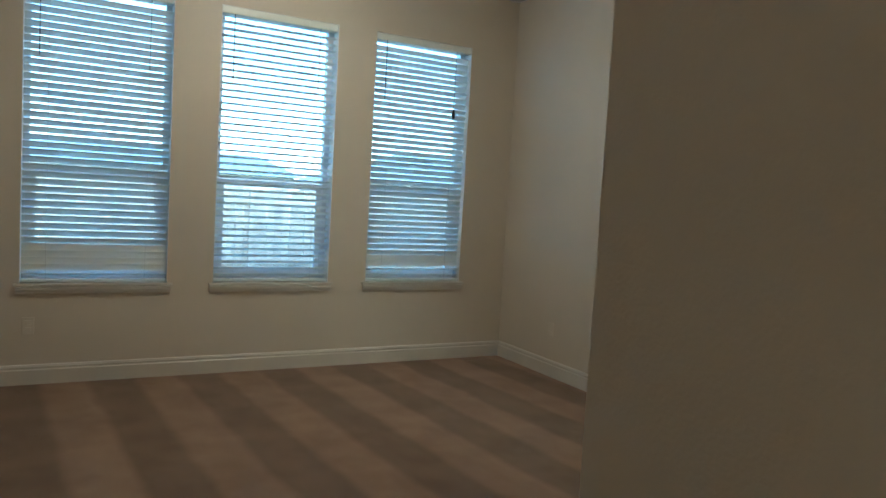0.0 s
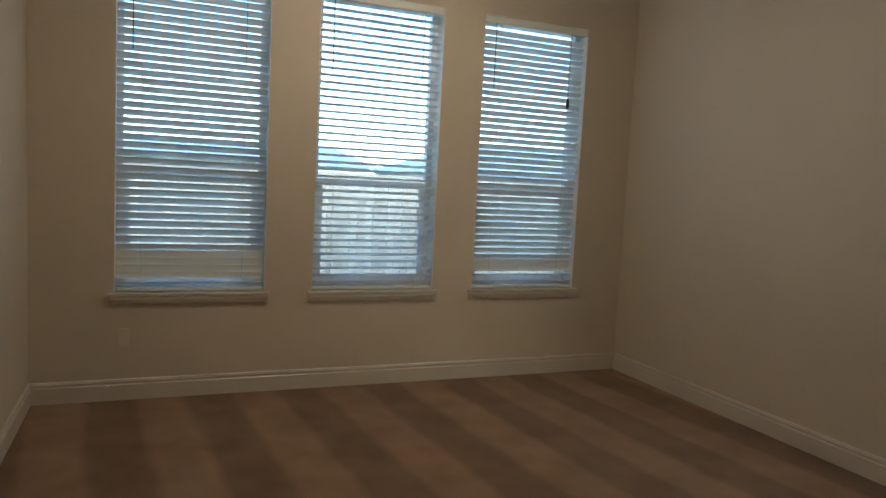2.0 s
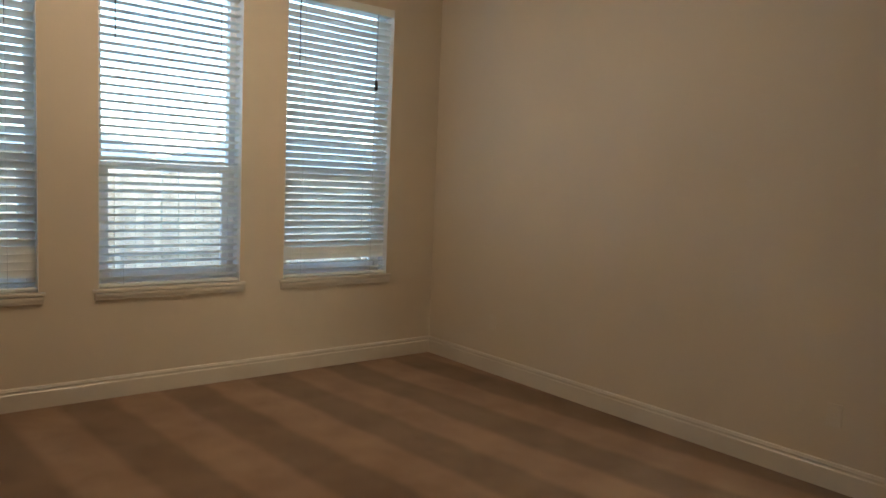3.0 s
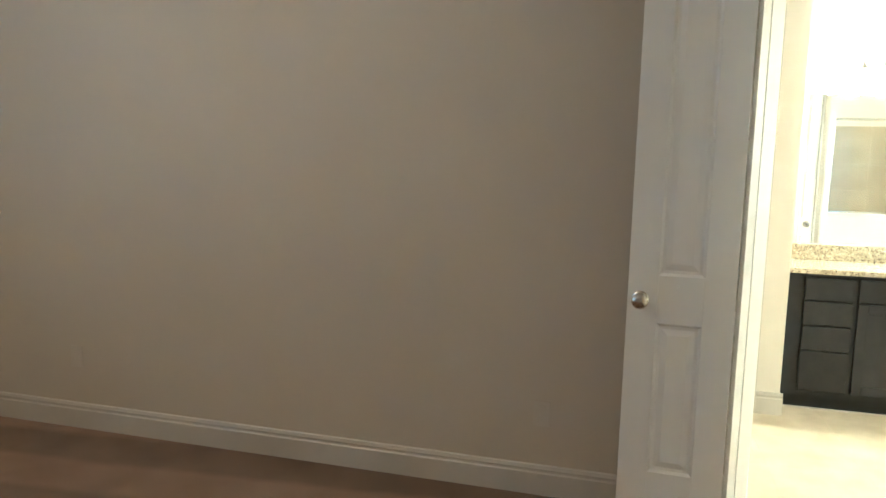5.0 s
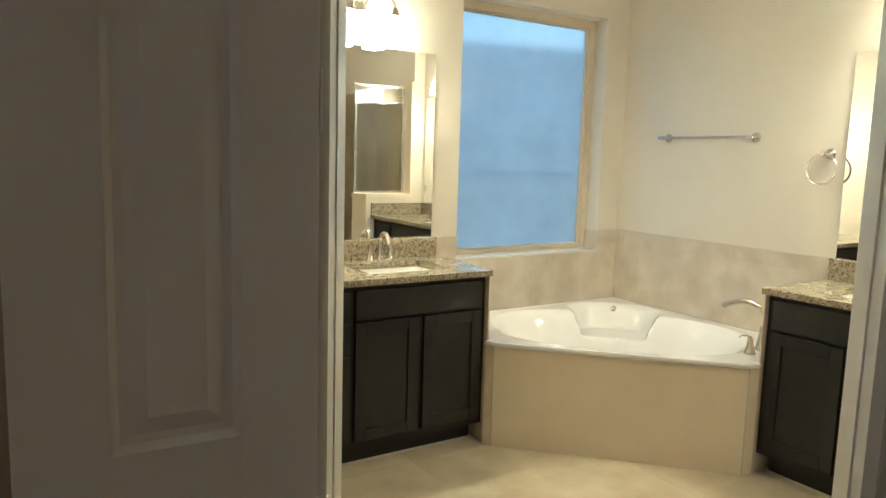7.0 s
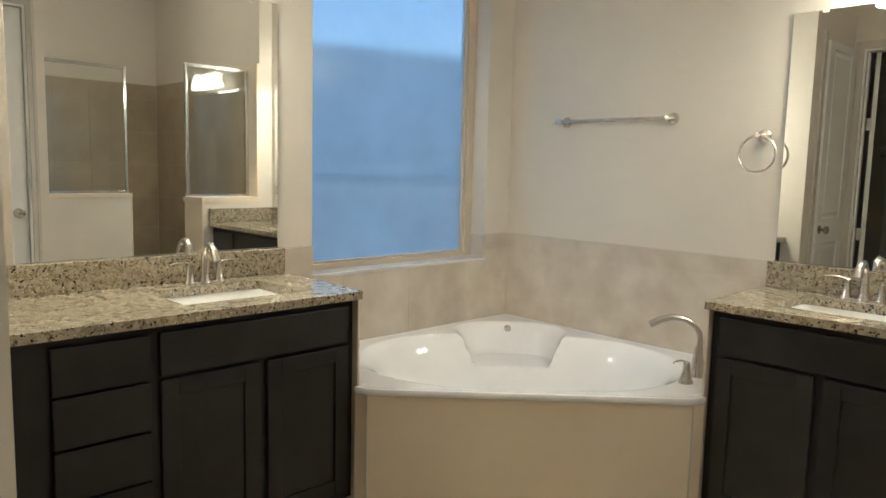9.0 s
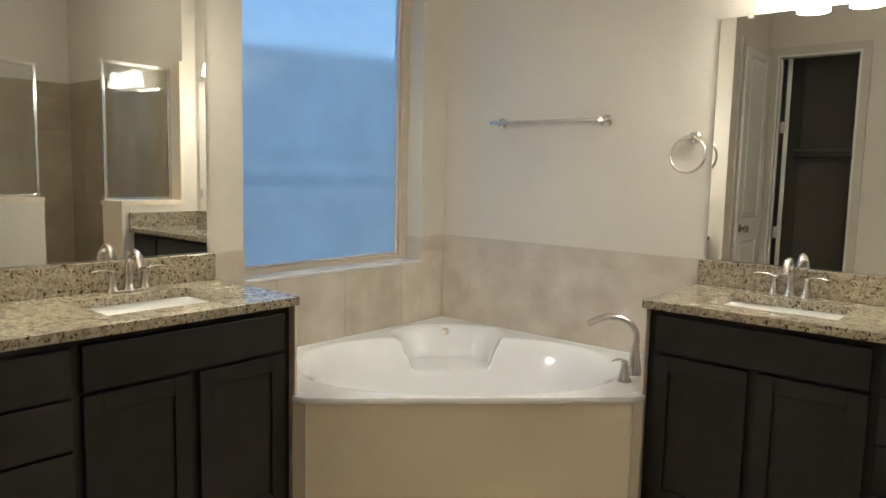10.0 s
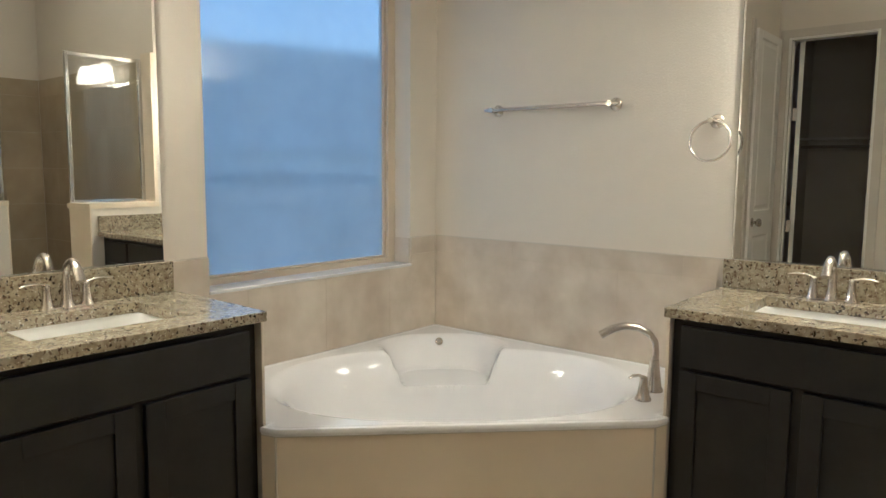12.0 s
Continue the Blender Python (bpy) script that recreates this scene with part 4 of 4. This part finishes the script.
def shower_panel(x, ya, yb, z0, z1):
    g = thing("shower_panel", "clear glass shower panel in a chrome frame", "shower screen", (x, 0, z0), group="shower panels")
    bm = B()
    box(bm, -0.012, 0.012, ya, ya + 0.022, 0.0005, z1 - z0, 0.002)
    box(bm, -0.012, 0.012, yb - 0.022, yb, 0.0005, z1 - z0, 0.002)
    box(bm, -0.012, 0.012, ya + 0.022, yb - 0.022, z1 - z0 - 0.026, z1 - z0, 0.002)
    box(bm, -0.012, 0.012, ya + 0.022, yb - 0.022, 0.0005, 0.022, 0.002)
    part("frame", bm, CHROME, g)
    p = part("pane", box(B(), -0.003, 0.003, ya + 0.02, yb - 0.02, 0.02, z1 - z0 - 0.02), SHOWER_GLASS, g)
    p.visible_shadow = False


shower_panel(-2.715, 0.14, 0.66, 1.0855, 2.10)
shower_panel(-3.53, 0.80, 1.43, 1.0805, 2.12)
structure("wall_shower_pier", box(B(), -3.585, -3.475, 1.4305, 1.549, 1.0805, CEIL), BATH_PAINT, "narrow cream wall beside the shower panel", "wall")

# ---- outdoors ----
structure("ground", box(B(), -900, 900, -900, 900, -0.9, -0.36), GRASS, "lawn reaching to the horizon", "ground")


def fence(name_at, turn, length, z_top, wood, rail):
    o = thing("board_fence", "weathered wooden privacy fence", "fence", name_at, turn)
    zt = z_top - name_at[2]
    n = int(length / 0.145)
    shape = mesh_of("board", box(B(), -0.069, 0.069, -0.009, 0.009, 0.03, zt, 0.003), wood)
    for i in range(n):
        s = new("board", shape)
        s.parent = o
        s.matrix_local = pose((i - n / 2) * 0.145, random.uniform(-0.003, 0.003), random.uniform(-0.012, 0.012), 0, random.uniform(-0.4, 0.4), 0)
    for z in (0.35, zt - 0.30):
        part("rail", box(B(), -length / 2, length / 2, -0.05, -0.012, z, z + 0.09), wood, o)
    for i in range(int(length / 2.4) + 1):
        x = -length / 2 + 2.4 * i
        part("post", box(B(), x - 0.045, x + 0.045, -0.105, -0.052, 0, zt - 0.05), wood, o)
    part("top_rail", box(B(), -length / 2, length / 2, -0.035, 0.035, zt + 0.015, zt + 0.175), rail, o)


fence((-4.5, 15.0, -0.36), 0, 30, 1.42, FENCE, FENCE)
fence((6.5, 1.0, -0.36), -90, 26, 1.085, GREY_FENCE, FENCE_CAP)


def house(x, y, w, d, eave, ridge, turn, hip=5.0, cladding=BRICK_FAR):
    o = thing("house", "single-storey brick house with a grey hip roof" if cladding == BRICK_FAR else "single-storey pale house with a grey hip roof", "house", (x, y, -0.36), turn, "houses beyond the fence")
    part("wall", box(B(), -w / 2, w / 2, -d / 2, d / 2, 0, eave), cladding, o)
    bm = B()
    e = 0.5
    low = [bm.verts.new((sx * (w / 2 + e), sy * (d / 2 + e), eave - 0.1)) for sx, sy in ((-1, -1), (1, -1), (1, 1), (-1, 1))]
    top = [bm.verts.new((sx * (w / 2 - hip), 0, ridge)) for sx in (-1, 1)]
    bm.faces.new((low[0], low[1], top[1], top[0]))
    bm.faces.new((low[1], low[2], top[1]))
    bm.faces.new((low[2], low[3], top[0], top[1]))
    bm.faces.new((low[3], low[0], top[0]))
    bm.faces.new(low[::-1])
    part("roof", bm, ROOF, o)
    for sx in (-0.3, 0.3):
        wnd = part("window", box(B(), sx * w - 0.6, sx * w + 0.6, -d / 2 - 0.06, -d / 2 + 0.02, 0.9, 2.3), WHITE_VINYL, o)
        part("pane", box(B(), sx * w - 0.52, sx * w + 0.52, -d / 2 - 0.075, -d / 2 - 0.062, 0.98, 2.22), CLEAR_GLASS, wnd)


house(-2.7, 45, 16, 10, 2.6, 3.75, 0, 0.9, SIDING)
house(16.6, 45, 16, 10, 2.6, 4.6, 0, 5.0, SIDING)
house(-21.5, 46, 16, 10, 2.6, 3.9, 0)
house(36.5, 46, 16, 10, 2.6, 4.4, 0)
house(25.5, -20.5, 34, 11, 2.6, 7.6, -108, 6.0, SIDING)

# ---- wall and floor tiles, piece by piece ----


tile_shapes = {}


def wall_tiles(parent, x0, x1, z0, z1, mat=TILE, t=0.008):
    """One tile on a wall that faces local -y."""
    key = (round(x1 - x0, 4), round(z1 - z0, 4), mat.name)
    if key not in tile_shapes:
        tile_shapes[key] = mesh_of("tile", box(B(), -(x1 - x0) / 2 + 0.0008, (x1 - x0) / 2 - 0.0008, -t, -0.0006, -(z1 - z0) / 2 + 0.0008, (z1 - z0) / 2 - 0.0008), mat)
    ob = new("tile", tile_shapes[key])
    ob.parent = parent
    ob.location = ((x0 + x1) / 2, 0, (z0 + z1) / 2)


def cuts(a, b, first, step):
    c = [a]
    x = first
    while x < b - 0.004:
        if x > a + 0.004:
            c.append(x)
        x += step
    return list(zip(c, c[1:] + [b]))


TOP = 0.996
ws = thing("tile_wainscot", "beige mottled ceramic tile behind the tub", "tile", (0, 0, 0), 180, kind="structure")
for a, b in cuts(0.009, 1.447, 0.202, 0.403):
    wall_tiles(ws, a, b, DECK + 0.002, 0.915)
for a, b in cuts(0.009, 1.447, 0.075, 0.403):
    wall_tiles(ws, a, b, 0.915, TOP)
part("grout_bed", box(B(), 0.0085, 1.4405, -0.0066, -0.0004, DECK + 0.002, TOP), GROUT, ws)
we = thing("tile_wainscot", "beige mottled ceramic tile under the window", "tile", (0, 0, 0), -90, kind="structure")
for a, b in cuts(-BW[1], -BW[0], -1.125, 0.393):
    wall_tiles(we, a, b, DECK + 0.002, BW[2])
part("grout_bed", box(B(), -1.434, -0.0085, -0.0066, -0.0004, DECK + 0.002, BW[2] - 0.001), GROUT, we)
wall_tiles(we, -BW[0], -0.009, DECK + 0.002, 0.915)
wall_tiles(we, -BW[0], -0.009, 0.915, TOP)
wall_tiles(we, -1.442, -BW[1], DECK + 0.002, TOP)
for a, b, turn, at in ((0.002, 0.099, 180, (0, BW[0], 0)), (-0.099, -0.002, 0, (0, BW[1], 0))):
    rv = thing("tile_return", "beige tile on the window reveal", "tile", at, turn if turn else 0, kind="structure")
    if turn == 180:
        rv.matrix_world = pose(0, BW[0], 0, 0, 0, 180)
        wall_tiles(rv, -0.099, -0.002, BW[2] + 0.016, TOP)
    else:
        rv.matrix_world = pose(0, BW[1], 0, 0, 0, 0)
        wall_tiles(rv, 0.002, 0.099, BW[2] + 0.016, TOP)

structure("trim", box(B(), -1.4405, -0.0095, 0.0006, 0.0065, TOP + 0.0003, TOP + 0.0045), TRIM, "white caulk line on the tile edge", "trim")
structure("trim", box(B(), -0.0065, -0.0006, 0.009, BW[0], TOP + 0.0003, TOP + 0.0045), TRIM, "white caulk line on the tile edge", "trim")
structure("trim", box(B(), -0.0065, -0.0006, BW[1], 1.434, TOP + 0.0003, TOP + 0.0045), TRIM, "white caulk line on the tile edge", "trim")
st = thing("shower_tile", "brown mottled ceramic shower wall tile", "tile", (-4.9, 0, 0), 90, kind="structure")
for a, b in cuts(0.009, 1.55, 0.33, 0.33):
    for c0, c1 in cuts(0.0, 2.13, 0.33, 0.33):
        wall_tiles(st, a, b, c0, c1, SHOWER_TILE)
st2 = thing("shower_tile", "brown mottled ceramic tile on the shower side wall", "tile", (0, 0, 0), 180, kind="structure")
for a, b in cuts(2.70, 4.89, 2.90, 0.33):
    for c0, c1 in cuts(0.0, 2.13, 0.33, 0.33):
        wall_tiles(st2, a, b, c0, c1, SHOWER_TILE)
st3 = thing("shower_tile", "beige tile border at the shower edge", "tile", (0, 0, 0), 180, kind="structure")
for c0, c1 in cuts(1.10, 2.13, 1.41, 0.33):
    wall_tiles(st3, 2.565, 2.70, c0, c1, TILE)
st4 = thing("shower_tile", "brown ceramic tile on the shower end wall", "tile", (0, 1.55, 0), 0, kind="structure")
for a, b in cuts(-4.89, -3.60, -4.6, 0.33):
    for c0, c1 in cuts(0.0, 2.13, 0.33, 0.33):
        wall_tiles(st4, a, b, c0, c1, SHOWER_TILE)

ft = bpy.data.objects["floor_bath"]
PITCH = 0.457
full = mesh_of("tile", box(B(), -PITCH / 2 + 0.0006, PITCH / 2 - 0.0006, -PITCH / 2 + 0.0006, PITCH / 2 - 0.0006, -0.006, 0.0), FLOOR_TILE)


def inside_bath(x, y):
    if y < 2.33:
        return x > -4.9
    return 0.521 * x - 0.593 * y > -2.985 and (x < -0.66 or y < 2.588) and x > -2.84


for i in range(-11, 1):
    for j in range(0, 16):
        cx, cy = -0.12 + (i + 0.5) * PITCH, 0.05 + (j - 0.5) * PITCH
        pts = [(cx + a * PITCH / 2, cy + b * PITCH / 2) for a in (-0.98, 0.98) for b in (-0.98, 0.98)]
        ins = [p for p in pts if inside_bath(*p)]
        if not ins or cy > 5.5:
            continue
        if len(ins) == 4 or cy < 2.3 or cx > -2.0:
            ob = new("tile", full)
            ob.parent = ft
            ob.location = (cx, cy, 0.0)
        else:
            poly = [(cx - PITCH / 2, cy - PITCH / 2), (cx + PITCH / 2, cy - PITCH / 2), (cx + PITCH / 2, cy + PITCH / 2), (cx - PITCH / 2, cy + PITCH / 2)]
            cut = []
            for (ax, ay), (bx, by) in zip(poly, poly[1:] + poly[:1]):
                sa, sb = 0.521 * ax - 0.593 * ay + 2.983, 0.521 * bx - 0.593 * by + 2.983
                if sa > 0:
                    cut.append((ax, ay))
                if sa * sb < 0:
                    f = sa / (sa - sb)
                    cut.append((ax + f * (bx - ax), ay + f * (by - ay)))
            if len(cut) > 2:
                part("tile", prism(B(), cut, -0.006, 0.0), FLOOR_TILE, ft)
